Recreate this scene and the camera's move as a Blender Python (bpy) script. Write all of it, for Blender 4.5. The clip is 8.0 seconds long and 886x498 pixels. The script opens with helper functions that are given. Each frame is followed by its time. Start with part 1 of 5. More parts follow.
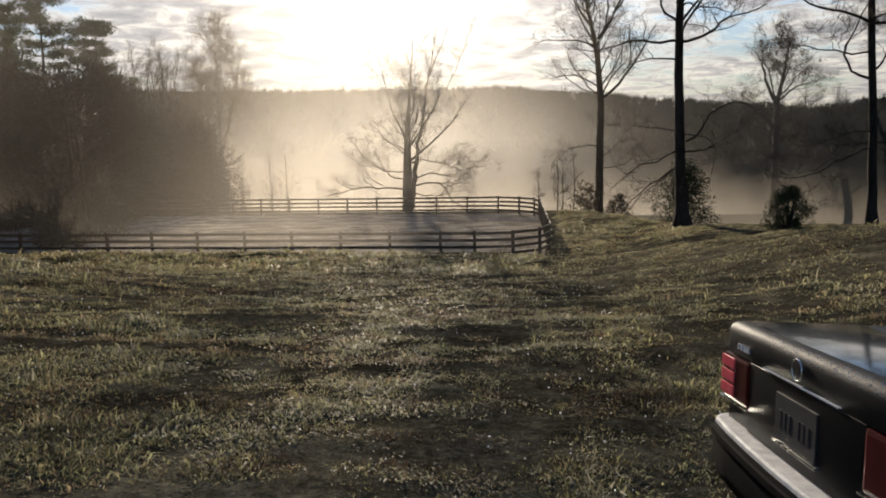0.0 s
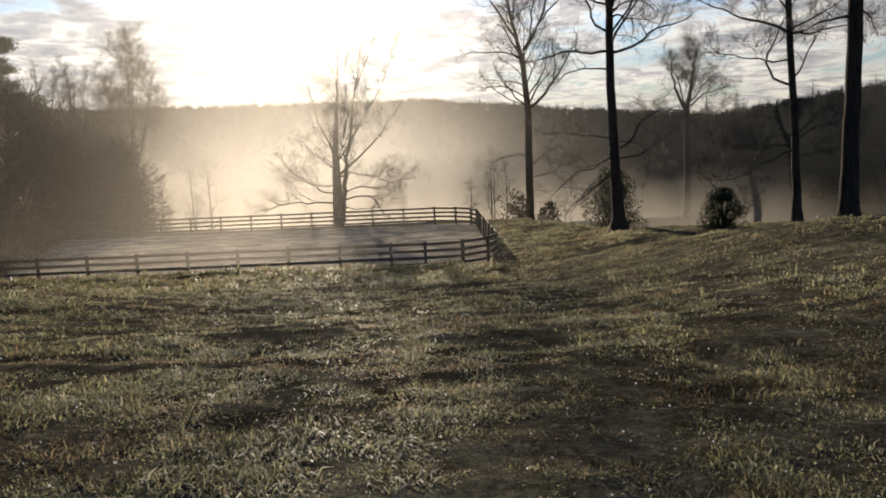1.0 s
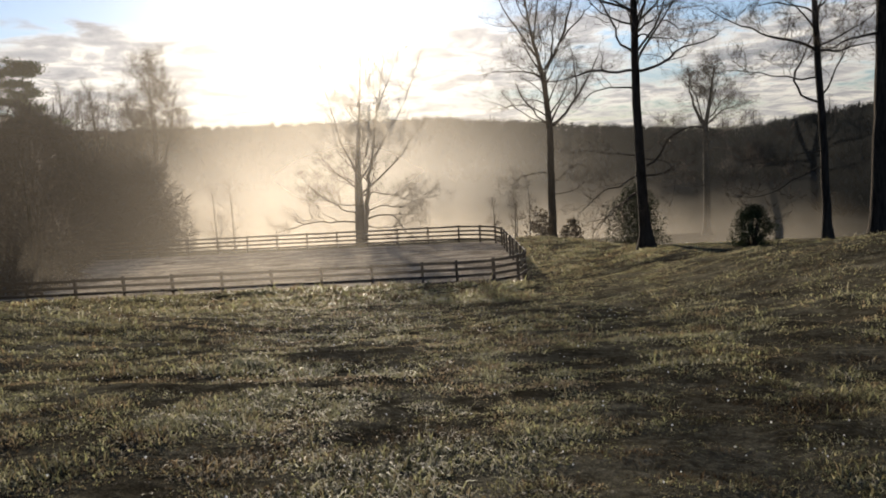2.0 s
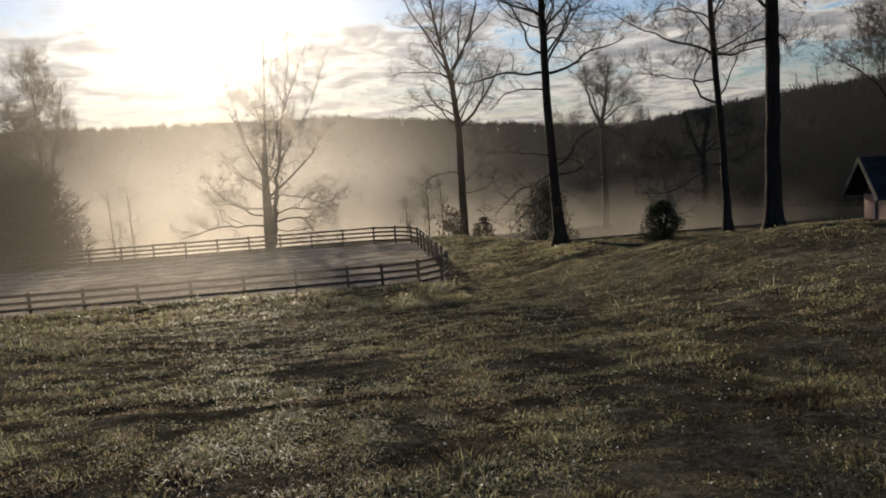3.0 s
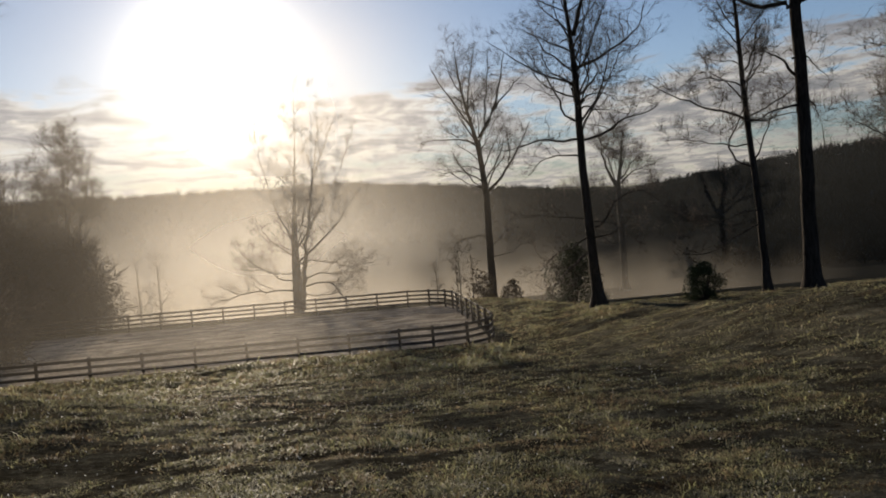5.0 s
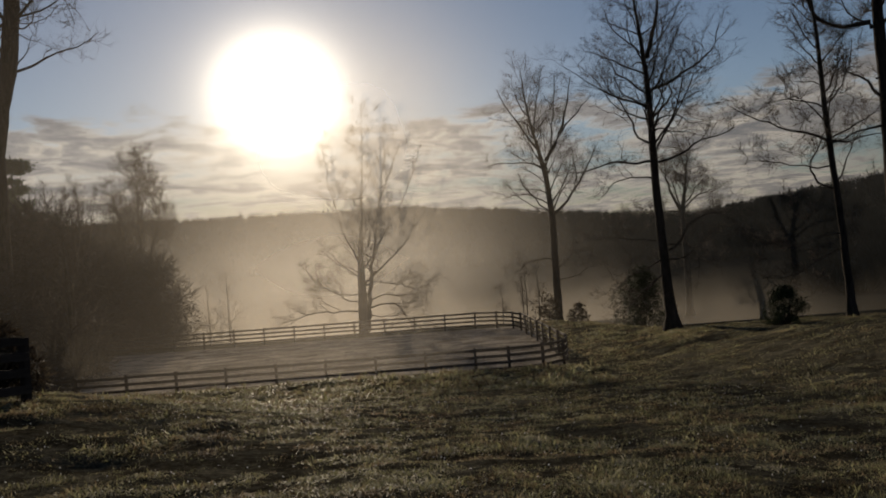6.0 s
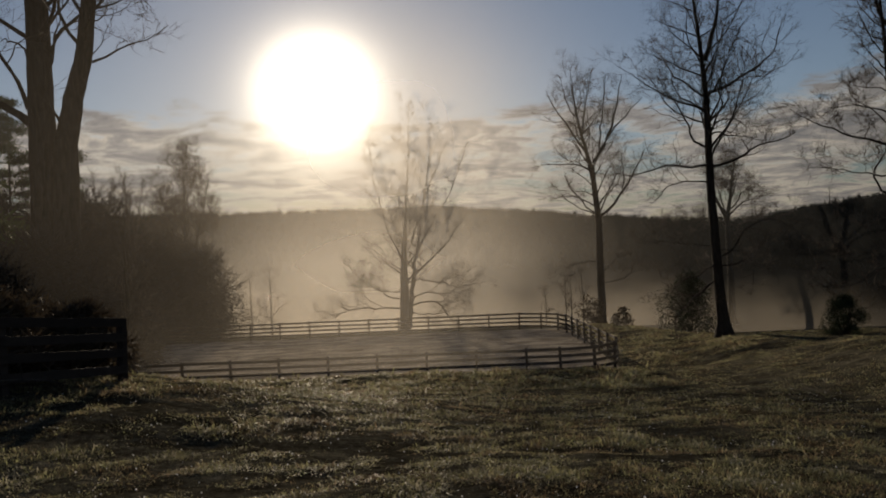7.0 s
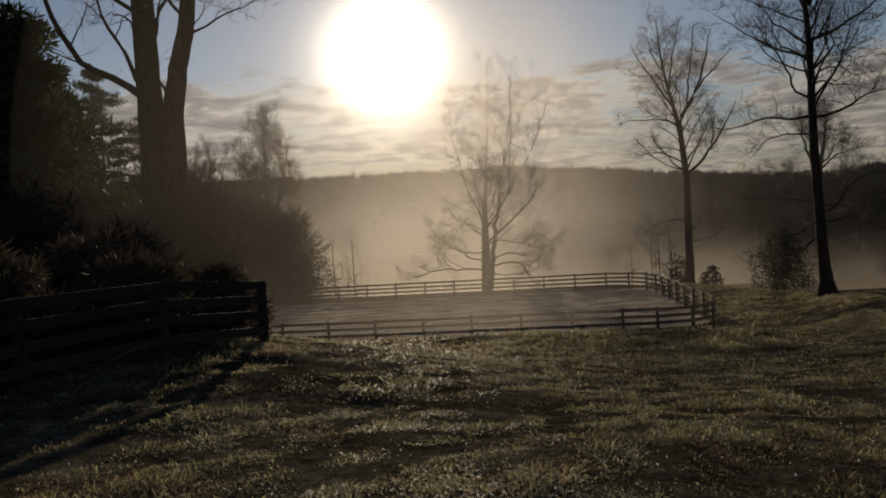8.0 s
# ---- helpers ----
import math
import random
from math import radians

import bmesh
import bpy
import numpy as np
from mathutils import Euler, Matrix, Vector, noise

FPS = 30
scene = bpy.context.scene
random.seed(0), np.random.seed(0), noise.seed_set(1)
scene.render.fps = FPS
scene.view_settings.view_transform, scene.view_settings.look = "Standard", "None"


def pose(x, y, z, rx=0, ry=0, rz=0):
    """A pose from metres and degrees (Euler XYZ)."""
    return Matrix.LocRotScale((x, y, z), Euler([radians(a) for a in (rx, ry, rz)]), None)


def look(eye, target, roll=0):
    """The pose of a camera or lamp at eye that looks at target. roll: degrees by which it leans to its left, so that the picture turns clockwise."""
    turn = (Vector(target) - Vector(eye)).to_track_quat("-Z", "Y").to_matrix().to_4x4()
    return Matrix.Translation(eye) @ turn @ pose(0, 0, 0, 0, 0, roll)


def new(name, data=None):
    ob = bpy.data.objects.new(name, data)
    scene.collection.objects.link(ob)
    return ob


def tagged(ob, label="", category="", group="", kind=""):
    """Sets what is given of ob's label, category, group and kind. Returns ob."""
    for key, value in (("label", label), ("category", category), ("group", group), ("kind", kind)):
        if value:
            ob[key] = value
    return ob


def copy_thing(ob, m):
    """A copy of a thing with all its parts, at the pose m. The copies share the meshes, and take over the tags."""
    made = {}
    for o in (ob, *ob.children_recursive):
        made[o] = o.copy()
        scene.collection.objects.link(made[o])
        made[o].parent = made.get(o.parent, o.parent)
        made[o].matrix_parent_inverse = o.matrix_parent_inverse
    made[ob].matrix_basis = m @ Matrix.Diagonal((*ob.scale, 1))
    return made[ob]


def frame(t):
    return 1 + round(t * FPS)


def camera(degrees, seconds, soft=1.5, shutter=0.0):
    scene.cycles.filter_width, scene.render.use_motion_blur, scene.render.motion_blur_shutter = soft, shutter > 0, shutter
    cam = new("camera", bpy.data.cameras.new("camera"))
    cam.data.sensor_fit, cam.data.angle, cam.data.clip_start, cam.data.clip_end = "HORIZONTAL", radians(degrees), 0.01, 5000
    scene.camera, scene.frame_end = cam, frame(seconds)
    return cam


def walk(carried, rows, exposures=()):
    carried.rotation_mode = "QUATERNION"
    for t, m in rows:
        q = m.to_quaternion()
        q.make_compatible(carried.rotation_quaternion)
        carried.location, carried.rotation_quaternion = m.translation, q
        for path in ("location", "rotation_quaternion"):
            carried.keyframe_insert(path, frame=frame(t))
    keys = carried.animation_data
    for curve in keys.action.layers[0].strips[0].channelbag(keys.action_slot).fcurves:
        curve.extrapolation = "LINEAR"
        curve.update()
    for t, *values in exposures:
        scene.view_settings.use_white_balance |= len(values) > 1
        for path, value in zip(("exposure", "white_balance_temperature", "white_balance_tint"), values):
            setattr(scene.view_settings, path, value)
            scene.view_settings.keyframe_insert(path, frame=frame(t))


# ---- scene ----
cam = camera(61.0, 8.0, soft=1.85)
PATH = [
    (0, (12.662, -34.925, 5.609), (12.369, -32.966, 5.329), -1.3),
    (0.5, (11.93, -34.913, 5.596), (11.837, -32.935, 5.316), -1.6),
    (0.8, (11.439, -35.063, 5.592), (11.354, -33.082, 5.331), -2.4),
    (1, (11.150, -35.137, 5.610), (11.073, -33.154, 5.355), -2.7),
    (1.5, (10.780, -35.270, 5.667), (10.641, -33.288, 5.437), -3.7),
    (1.7, (10.65, -35.34, 5.673), (10.523, -33.354, 5.472), -3.4),
    (2.8, (9.491, -35.658, 6.022), (9.494, -33.672, 5.79), -4.2),
    (3, (9.32, -35.666, 6.052), (9.466, -33.684, 5.823), -4.2),
    (3.5, (8.926, -35.954, 6.063), (9.237, -33.986, 5.89), -3.7),
    (4, (8.397, -36.052, 6.168), (8.701, -34.086, 5.969), -5.2),
    (4.5, (7.907, -36.411, 6.245), (8.161, -34.434, 6.082), -4.8),
    (5, (7.233, -36.443, 6.231), (7.373, -34.449, 6.172), -4.8),
    (5.2, (7.007, -36.589, 6.192), (7.089, -34.592, 6.128), -5.3),
    (6.5, (5.606, -36.808, 6.108), (5.575, -34.809, 6.164), -3.5),
    (7, (5.133, -36.854, 6.074), (5.044, -34.856, 6.097), -2.7),
    (7.5, (4.603, -36.822, 6.11), (4.376, -34.835, 6.069), -3.4),
    (8, (4.053, -36.907, 6.131), (3.771, -34.928, 6.061), -3.6),
]
# seconds, stops, kelvin, tint
EXPOSURE = [(0, 0.9, 6500, 10), (1.5, 1.08, 6500, 10), (3.0, 0.65, 6500, 10), (4.5, 0.8, 6500, 10), (5.2, 0.22, 6600, 10), (6.5, -0.35, 7050, 11), (8.0, -0.37, 7100, 11)]
walk(cam, [(t, look(e, a, r)) for t, e, a, r in PATH], EXPOSURE)

# ---- light ----
SUN_AZ, SUN_EL = radians(-11.4), radians(12.4)     # azimuth from +y towards +x
SUN_DIR = Vector((math.sin(SUN_AZ) * math.cos(SUN_EL), math.cos(SUN_AZ) * math.cos(SUN_EL), math.sin(SUN_EL)))
sun_data = bpy.data.lights.new("sun", "SUN")
sun_data.energy, sun_data.angle, sun_data.color = 5.0, radians(0.6), (1.0, 0.86, 0.68)
sun = new("sun", sun_data)
sun.matrix_world = look(SUN_DIR * 100, (0, 0, 0))


def nodes_of(tree):
    """Small helpers for building a node tree."""
    tree.nodes.clear()

    def add(kind, operation="", interpolation=""):
        node = tree.nodes.new(kind)
        if operation:
            node.operation = operation
        if interpolation:
            node.interpolation_type = interpolation
        return node

    def math_node(op, a, b=None, c=None, clamp=False):
        node = tree.nodes.new("ShaderNodeMath")
        node.operation, node.use_clamp = op, clamp
        for i, v in enumerate((a, b, c)):
            if v is None:
                continue
            if isinstance(v, (int, float)):
                node.inputs[i].default_value = v
            else:
                tree.links.new(v, node.inputs[i])
        return node.outputs[0]

    def join(a, b):
        tree.links.new(a, b)

    def ramp(fac, stops):
        node = tree.nodes.new("ShaderNodeValToRGB")
        while len(node.color_ramp.elements) < len(stops):
            node.color_ramp.elements.new(0.5)
        for el, (p, col) in zip(node.color_ramp.elements, stops):
            el.position, el.color = p, (*col, 1) if len(col) == 3 else col
        join(fac, node.inputs[0])
        return node.outputs[0]

    def mix(fac, a, b, blend="MIX"):
        node = tree.nodes.new("ShaderNodeMix")
        node.data_type, node.blend_type = "RGBA", blend
        for sock, v in ((node.inputs[0], fac), (node.inputs[6], a), (node.inputs[7], b)):
            if isinstance(v, (int, float)):
                sock.default_value = v
            elif isinstance(v, tuple):
                sock.default_value = (*v, 1)
            else:
                join(v, sock)
        return node.outputs[2]

    def noise_tex(vec, scale, detail=4, rough=0.55, distortion=0.0):
        node = tree.nodes.new("ShaderNodeTexNoise")
        node.inputs["Scale"].default_value = scale
        node.inputs["Detail"].default_value = detail
        node.inputs["Roughness"].default_value = rough
        node.inputs["Distortion"].default_value = distortion
        if vec is not None:
            join(vec, node.inputs["Vector"])
        return node.outputs["Fac"]
    return add, math_node, join, ramp, mix, noise_tex


def build_world():
    world = bpy.data.worlds.new("morning_sky")
    scene.world = world
    world.use_nodes = True
    tree = world.node_tree
    add, m, join, ramp, mix, noise_tex = nodes_of(tree)
    sky = add("ShaderNodeTexSky")
    sky.sky_type, sky.sun_disc, sky.sun_elevation, sky.sun_rotation = "NISHITA", False, SUN_EL, SUN_AZ
    sky.altitude, sky.air_density, sky.dust_density, sky.ozone_density = 200, 1.0, 0.2, 1.5
    way = add("ShaderNodeTexCoord").outputs["Generated"]
    sep = add("ShaderNodeSeparateXYZ")
    join(way, sep.inputs[0])
    x, y, z = sep.outputs
    # low deck of torn cloud, laid on a flat sheet overhead
    lift = m("MAXIMUM", m("ADD", z, 0.10), 0.03)
    comb = add("ShaderNodeCombineXYZ")
    join(m("DIVIDE", x, lift), comb.inputs[0])
    join(m("DIVIDE", y, lift), comb.inputs[1])
    big = noise_tex(comb.outputs[0], 0.8, 3, 0.5, 0.3)
    fine = noise_tex(comb.outputs[0], 3.4, 7, 0.68, 0.4)
    dens = m("ADD", m("MULTIPLY", big, 0.55), m("MULTIPLY", fine, 0.6))
    # cover thins out above twelve degrees
    top = add("ShaderNodeMapRange", interpolation="SMOOTHSTEP")
    for i, v in enumerate((0.15, 0.24, 0.0, 0.22)):
        top.inputs[i + 1].default_value = v
    join(z, top.inputs[0])
    cover = ramp(m("SUBTRACT", dens, top.outputs[0]), [(0.495, (0, 0, 0)), (0.585, (1, 1, 1))])
    # thick middles of the clouds are greyer than their edges
    body = ramp(m("ADD", m("MULTIPLY", fine, 0.72), m("MULTIPLY", big, 0.28)), [(0.38, (1.70, 1.60, 1.45)), (0.46, (1.20, 1.15, 1.08)), (0.53, (0.66, 0.66, 0.69)), (0.62, (0.40, 0.41, 0.46))])
    # angle from the sun
    dot = add("ShaderNodeVectorMath", operation="DOT_PRODUCT")
    join(way, dot.inputs[0])
    dot.inputs[1].default_value = SUN_DIR
    ang = m("MULTIPLY", m("ARCCOSINE", m("MINIMUM", dot.outputs["Value"], 0.999999)), 180 / math.pi)
    near = m("MULTIPLY", m("POWER", 2.718, m("DIVIDE", ang, -1.25)), 100.0)
    wide = m("MULTIPLY", m("POWER", 2.718, m("DIVIDE", ang, -7.0)), 0.9)
    far = m("MULTIPLY", m("POWER", 2.718, m("DIVIDE", ang, -70.0)), 1.60)
    glow = m("ADD", near, wide)
    blue = mix(1.0, sky.outputs[0], (0.150, 0.154, 0.176), "MULTIPLY")
    # the clear sky is dulled by haze low down
    low = add("ShaderNodeMapRange", interpolation="SMOOTHSTEP")
    for i, v in enumerate((0.04, 0.20, 0.45, 1.0)):
        low.inputs[i + 1].default_value = v
    join(z, low.inputs[0])
    blue = mix(1.0, blue, low.outputs[0], "MULTIPLY")
    lit = mix(1.0, mix(1.0, (1.0, 0.94, 0.86), body, "MULTIPLY"), m("ADD", far, 0.06), "MULTIPLY")
    seen = mix(m("MULTIPLY", cover, 0.9), blue, lit)
    gl = mix(1.0, (1.0, 0.91, 0.76), glow, "MULTIPLY")
    total = mix(1.0, seen, gl, "ADD")
    back = add("ShaderNodeBackground")
    join(total, back.inputs[0])
    back.inputs[1].default_value = 0.39
    out = add("ShaderNodeOutputWorld")
    join(back.outputs[0], out.inputs[0])


build_world()


# ---- materials ----
def material(name, build):
    mat = bpy.data.materials.new(name)
    mat.use_nodes = True
    tools = nodes_of(mat.node_tree)
    add, join = tools[0], tools[2]
    out = add("ShaderNodeOutputMaterial")
    shader = build(*tools)
    join(shader, out.inputs[0])
    return mat


def surface(name, dark, light, scale, rough=0.8, fine=6.0, bump=0.3, spread=0.35, metal=0.0, coat=0.0, depth=0.02, spec=0.4):
    """A plain rough surface: two colours mixed by coarse and fine grain, pieces a little different from one another."""
    def build(add, m, join, ramp, mix, noise_tex):
        pos = add("ShaderNodeTexCoord").outputs["Object"]
        coarse, grain = noise_tex(pos, scale, 4), noise_tex(pos, scale * fine, 5, 0.65)
        fac = m("ADD", m("MULTIPLY", coarse, 0.6), m("MULTIPLY", grain, 0.4))
        col = ramp(fac, [(0.3, dark), (0.7, light)])
        rnd = add("ShaderNodeObjectInfo").outputs["Random"]
        tone = m("ADD", m("MULTIPLY", rnd, spread), 1.0 - spread / 2)
        col = mix(1.0, col, tone, "MULTIPLY")
        b = add("ShaderNodeBsdfPrincipled")
        join(col, b.inputs["Base Color"])
        join(m("ADD", m("MULTIPLY", grain, 0.3), rough - 0.15, clamp=True), b.inputs["Roughness"])
        b.inputs["Metallic"].default_value = metal
        b.inputs["Coat Weight"].default_value = coat
        b.inputs["Coat Roughness"].default_value = 0.08
        b.inputs["Specular IOR Level"].default_value = spec
        if bump:
            bn = add("ShaderNodeBump")
            bn.inputs["Strength"].default_value, bn.inputs["Distance"].default_value = bump, depth
            join(grain, bn.inputs["Height"])
            join(bn.outputs[0], b.inputs["Normal"])
        return b.outputs[0]
    return material(name, build)


def leafy(name, cols, translucent=0.5, rough=0.5, patch=0.3, spec=0.3):
    """Blades and leaves: each island its own tone, patches over the ground, light passing through."""
    def build(add, m, join, ramp, mix, noise_tex):
        geo = add("ShaderNodeNewGeometry")
        pos = geo.outputs["Position"]
        rnd = geo.outputs["Random Per Island"]
        f = m("ADD", m("MULTIPLY", rnd, 0.22), m("ADD", m("MULTIPLY", noise_tex(pos, patch, 4, 0.6), 0.6), m("MULTIPLY", noise_tex(pos, patch * 11, 3, 0.6), 0.5)))
        col = ramp(f, [(0.44 + 0.42 * i / (len(cols) - 1), c) for i, c in enumerate(cols)])
        b = add("ShaderNodeBsdfPrincipled")
        join(col, b.inputs["Base Color"])
        b.inputs["Roughness"].default_value = rough
        b.inputs["Specular IOR Level"].default_value = spec
        t = add("ShaderNodeBsdfTranslucent")
        join(col, t.inputs[0])
        mx = add("ShaderNodeMixShader")
        mx.inputs[0].default_value = translucent
        join(b.outputs[0], mx.inputs[1])
        join(t.outputs[0], mx.inputs[2])
        return mx.outputs[0]
    return material(name, build)


def ground_build(add, m, join, ramp, mix, noise_tex):
    pos = add("ShaderNodeNewGeometry").outputs["Position"]
    wide, tuft = noise_tex(pos, 0.16, 4, 0.6), noise_tex(pos, 1.4, 4, 0.6)
    clump, fine = noise_tex(pos, 8.5, 6, 0.7, 0.4), noise_tex(pos, 42.0, 3, 0.7)
    f = m("ADD", m("ADD", m("MULTIPLY", wide, 0.22), m("MULTIPLY", tuft, 0.28)), m("ADD", m("MULTIPLY", clump, 0.34), m("MULTIPLY", fine, 0.18)))
    turf = ramp(f, [(0.42, (0.018, 0.015, 0.010)), (0.48, (0.041, 0.036, 0.025)), (0.54, (0.082, 0.074, 0.052)), (0.62, (0.165, 0.150, 0.110))])
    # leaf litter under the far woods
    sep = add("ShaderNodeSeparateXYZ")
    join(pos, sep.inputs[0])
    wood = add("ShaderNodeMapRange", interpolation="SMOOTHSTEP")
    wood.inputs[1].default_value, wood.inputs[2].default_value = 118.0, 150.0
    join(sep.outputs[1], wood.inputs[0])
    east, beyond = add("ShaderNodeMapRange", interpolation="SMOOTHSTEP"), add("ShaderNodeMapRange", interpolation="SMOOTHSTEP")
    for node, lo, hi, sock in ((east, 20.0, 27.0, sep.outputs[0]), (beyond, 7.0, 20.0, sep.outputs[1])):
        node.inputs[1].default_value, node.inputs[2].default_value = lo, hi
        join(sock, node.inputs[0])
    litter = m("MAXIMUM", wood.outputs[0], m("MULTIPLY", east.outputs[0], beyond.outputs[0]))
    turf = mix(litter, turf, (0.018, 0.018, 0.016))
    b = add("ShaderNodeBsdfPrincipled")
    join(turf, b.inputs["Base Color"])
    b.inputs["Roughness"].default_value = 0.9
    b.inputs["Specular IOR Level"].default_value = 0.0
    bn = add("ShaderNodeBump")
    bn.inputs["Strength"].default_value, bn.inputs["Distance"].default_value = 1.0, 0.16
    join(m("ADD", m("MULTIPLY", tuft, 0.7), m("ADD", m("MULTIPLY", clump, 0.5), m("MULTIPLY", fine, 0.14))), bn.inputs["Height"])
    join(bn.outputs[0], b.inputs["Normal"])
    return b.outputs[0]


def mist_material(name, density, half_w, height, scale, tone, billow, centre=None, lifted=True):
    """Sheet for mist and painted-on sun glare: mostly clear, denser low down and in billows, fading out at its borders.
    """
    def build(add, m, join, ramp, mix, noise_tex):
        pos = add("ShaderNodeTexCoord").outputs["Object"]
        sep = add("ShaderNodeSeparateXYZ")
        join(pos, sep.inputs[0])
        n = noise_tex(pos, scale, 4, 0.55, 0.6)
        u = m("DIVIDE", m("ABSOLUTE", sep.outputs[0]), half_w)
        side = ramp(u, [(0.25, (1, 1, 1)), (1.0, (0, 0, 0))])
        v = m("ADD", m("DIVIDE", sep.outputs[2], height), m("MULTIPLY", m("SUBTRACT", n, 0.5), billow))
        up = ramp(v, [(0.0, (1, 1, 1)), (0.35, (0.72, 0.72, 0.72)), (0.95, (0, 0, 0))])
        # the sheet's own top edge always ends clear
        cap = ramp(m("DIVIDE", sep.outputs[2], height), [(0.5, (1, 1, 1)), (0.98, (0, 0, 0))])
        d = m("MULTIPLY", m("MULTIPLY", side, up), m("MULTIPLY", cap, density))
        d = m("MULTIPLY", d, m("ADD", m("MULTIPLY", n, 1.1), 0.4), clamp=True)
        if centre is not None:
            # veil of sun glare shaped into the density, thinning all round its centre
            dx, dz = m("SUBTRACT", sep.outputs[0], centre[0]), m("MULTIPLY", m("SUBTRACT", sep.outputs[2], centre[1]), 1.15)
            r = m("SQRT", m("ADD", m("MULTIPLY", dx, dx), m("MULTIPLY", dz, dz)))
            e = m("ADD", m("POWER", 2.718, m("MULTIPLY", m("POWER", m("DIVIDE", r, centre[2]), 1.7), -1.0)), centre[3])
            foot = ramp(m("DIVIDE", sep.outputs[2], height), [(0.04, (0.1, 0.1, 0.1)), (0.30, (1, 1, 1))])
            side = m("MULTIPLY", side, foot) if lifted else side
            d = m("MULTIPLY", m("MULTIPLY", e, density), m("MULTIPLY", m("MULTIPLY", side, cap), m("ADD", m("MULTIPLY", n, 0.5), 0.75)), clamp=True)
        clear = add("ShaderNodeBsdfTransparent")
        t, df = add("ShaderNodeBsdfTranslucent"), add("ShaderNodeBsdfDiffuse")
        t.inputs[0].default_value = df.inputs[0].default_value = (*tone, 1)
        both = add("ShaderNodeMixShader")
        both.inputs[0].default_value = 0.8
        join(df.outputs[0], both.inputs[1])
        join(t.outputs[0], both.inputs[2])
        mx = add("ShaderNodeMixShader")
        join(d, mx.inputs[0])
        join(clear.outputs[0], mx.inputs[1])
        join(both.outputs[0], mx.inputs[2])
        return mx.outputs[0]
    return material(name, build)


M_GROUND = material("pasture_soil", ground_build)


def grass_build(add, m, join, ramp, mix, noise_tex):
    """Matted winter blades: brown and green patches, pale dewy tips here and there."""
    geo = add("ShaderNodeNewGeometry")
    pos, rnd = geo.outputs["Position"], geo.outputs["Random Per Island"]
    wide, mid, small = noise_tex(pos, 0.45, 4, 0.6), noise_tex(pos, 2.6, 3, 0.6), noise_tex(pos, 9.0, 2, 0.6)
    f = m("ADD", m("ADD", m("MULTIPLY", rnd, 0.14), m("MULTIPLY", wide, 0.55)), m("ADD", m("MULTIPLY", mid, 0.46), m("MULTIPLY", small, 0.14)))
    tone = ramp(f, [(0.48, (0.036, 0.032, 0.026)), (0.57, (0.11, 0.103, 0.085)), (0.68, (0.29, 0.275, 0.23)), (0.84, (0.43, 0.41, 0.36))])
    hue = ramp(m("ADD", m("MULTIPLY", noise_tex(pos, 0.9, 4, 0.65), 0.8), m("MULTIPLY", rnd, 0.2)),
               [(0.36, (1.14, 0.84, 0.58)), (0.47, (1.05, 0.94, 0.67)), (0.56, (0.94, 1.0, 0.55)), (0.65, (1.02, 0.98, 0.84))])
    col = mix(1.0, tone, hue, "MULTIPLY")
    b = add("ShaderNodeBsdfPrincipled")
    join(col, b.inputs["Base Color"])
    b.inputs["Roughness"].default_value = 0.5
    b.inputs["Specular IOR Level"].default_value = 0.10
    # a blade is curled, so it takes light a little like the turf as a whole
    curl = add("ShaderNodeVectorMath", operation="MULTIPLY_ADD")
    join(geo.outputs["Normal"], curl.inputs[0])
    curl.inputs[1].default_value, curl.inputs[2].default_value = (0.55, 0.55, 0.55), (0.0, 0.0, 0.45)
    unit = add("ShaderNodeVectorMath", operation="NORMALIZE")
    join(curl.outputs[0], unit.inputs[0])
    join(unit.outputs[0], b.inputs["Normal"])
    t = add("ShaderNodeBsdfTranslucent")
    join(col, t.inputs[0])
    mx = add("ShaderNodeMixShader")
    mx.inputs[0].default_value = 0.60
    join(b.outputs[0], mx.inputs[1])
    join(t.outputs[0], mx.inputs[2])
    return mx.outputs[0]


M_GRASS = material("wet_grass", grass_build)


def arena_build(add, m, join, ramp, mix, noise_tex):
    pos = add("ShaderNodeNewGeometry").outputs["Position"]
    turned = add("ShaderNodeMapping")
    turned.inputs["Rotation"].default_value = (0, 0, radians(4))
    turned.inputs["Scale"].default_value = (0.55, 1.1, 1.0)
    join(pos, turned.inputs[0])
    # streaks also stand in for strips of sun lying across the sand
    streak, grain = noise_tex(turned.outputs[0], 0.8, 5, 0.65, 0.5), noise_tex(pos, 5.0, 4, 0.6)
    f = m("ADD", m("MULTIPLY", streak, 0.6), m("MULTIPLY", grain, 0.4))
    b = add("ShaderNodeBsdfPrincipled")
    join(ramp(f, [(0.38, (0.10, 0.084, 0.066)), (0.50, (0.22, 0.19, 0.152)), (0.62, (0.42, 0.37, 0.30))]), b.inputs["Base Color"])
    b.inputs["Roughness"].default_value = 0.9
    b.inputs["Specular IOR Level"].default_value = 0.0
    bn = add("ShaderNodeBump")
    bn.inputs["Strength"].default_value, bn.inputs["Distance"].default_value = 0.8, 0.12
    join(f, bn.inputs["Height"])
    join(bn.outputs[0], b.inputs["Normal"])
    return b.outputs[0]


M_ARENA = material("raked_damp_sand", arena_build)


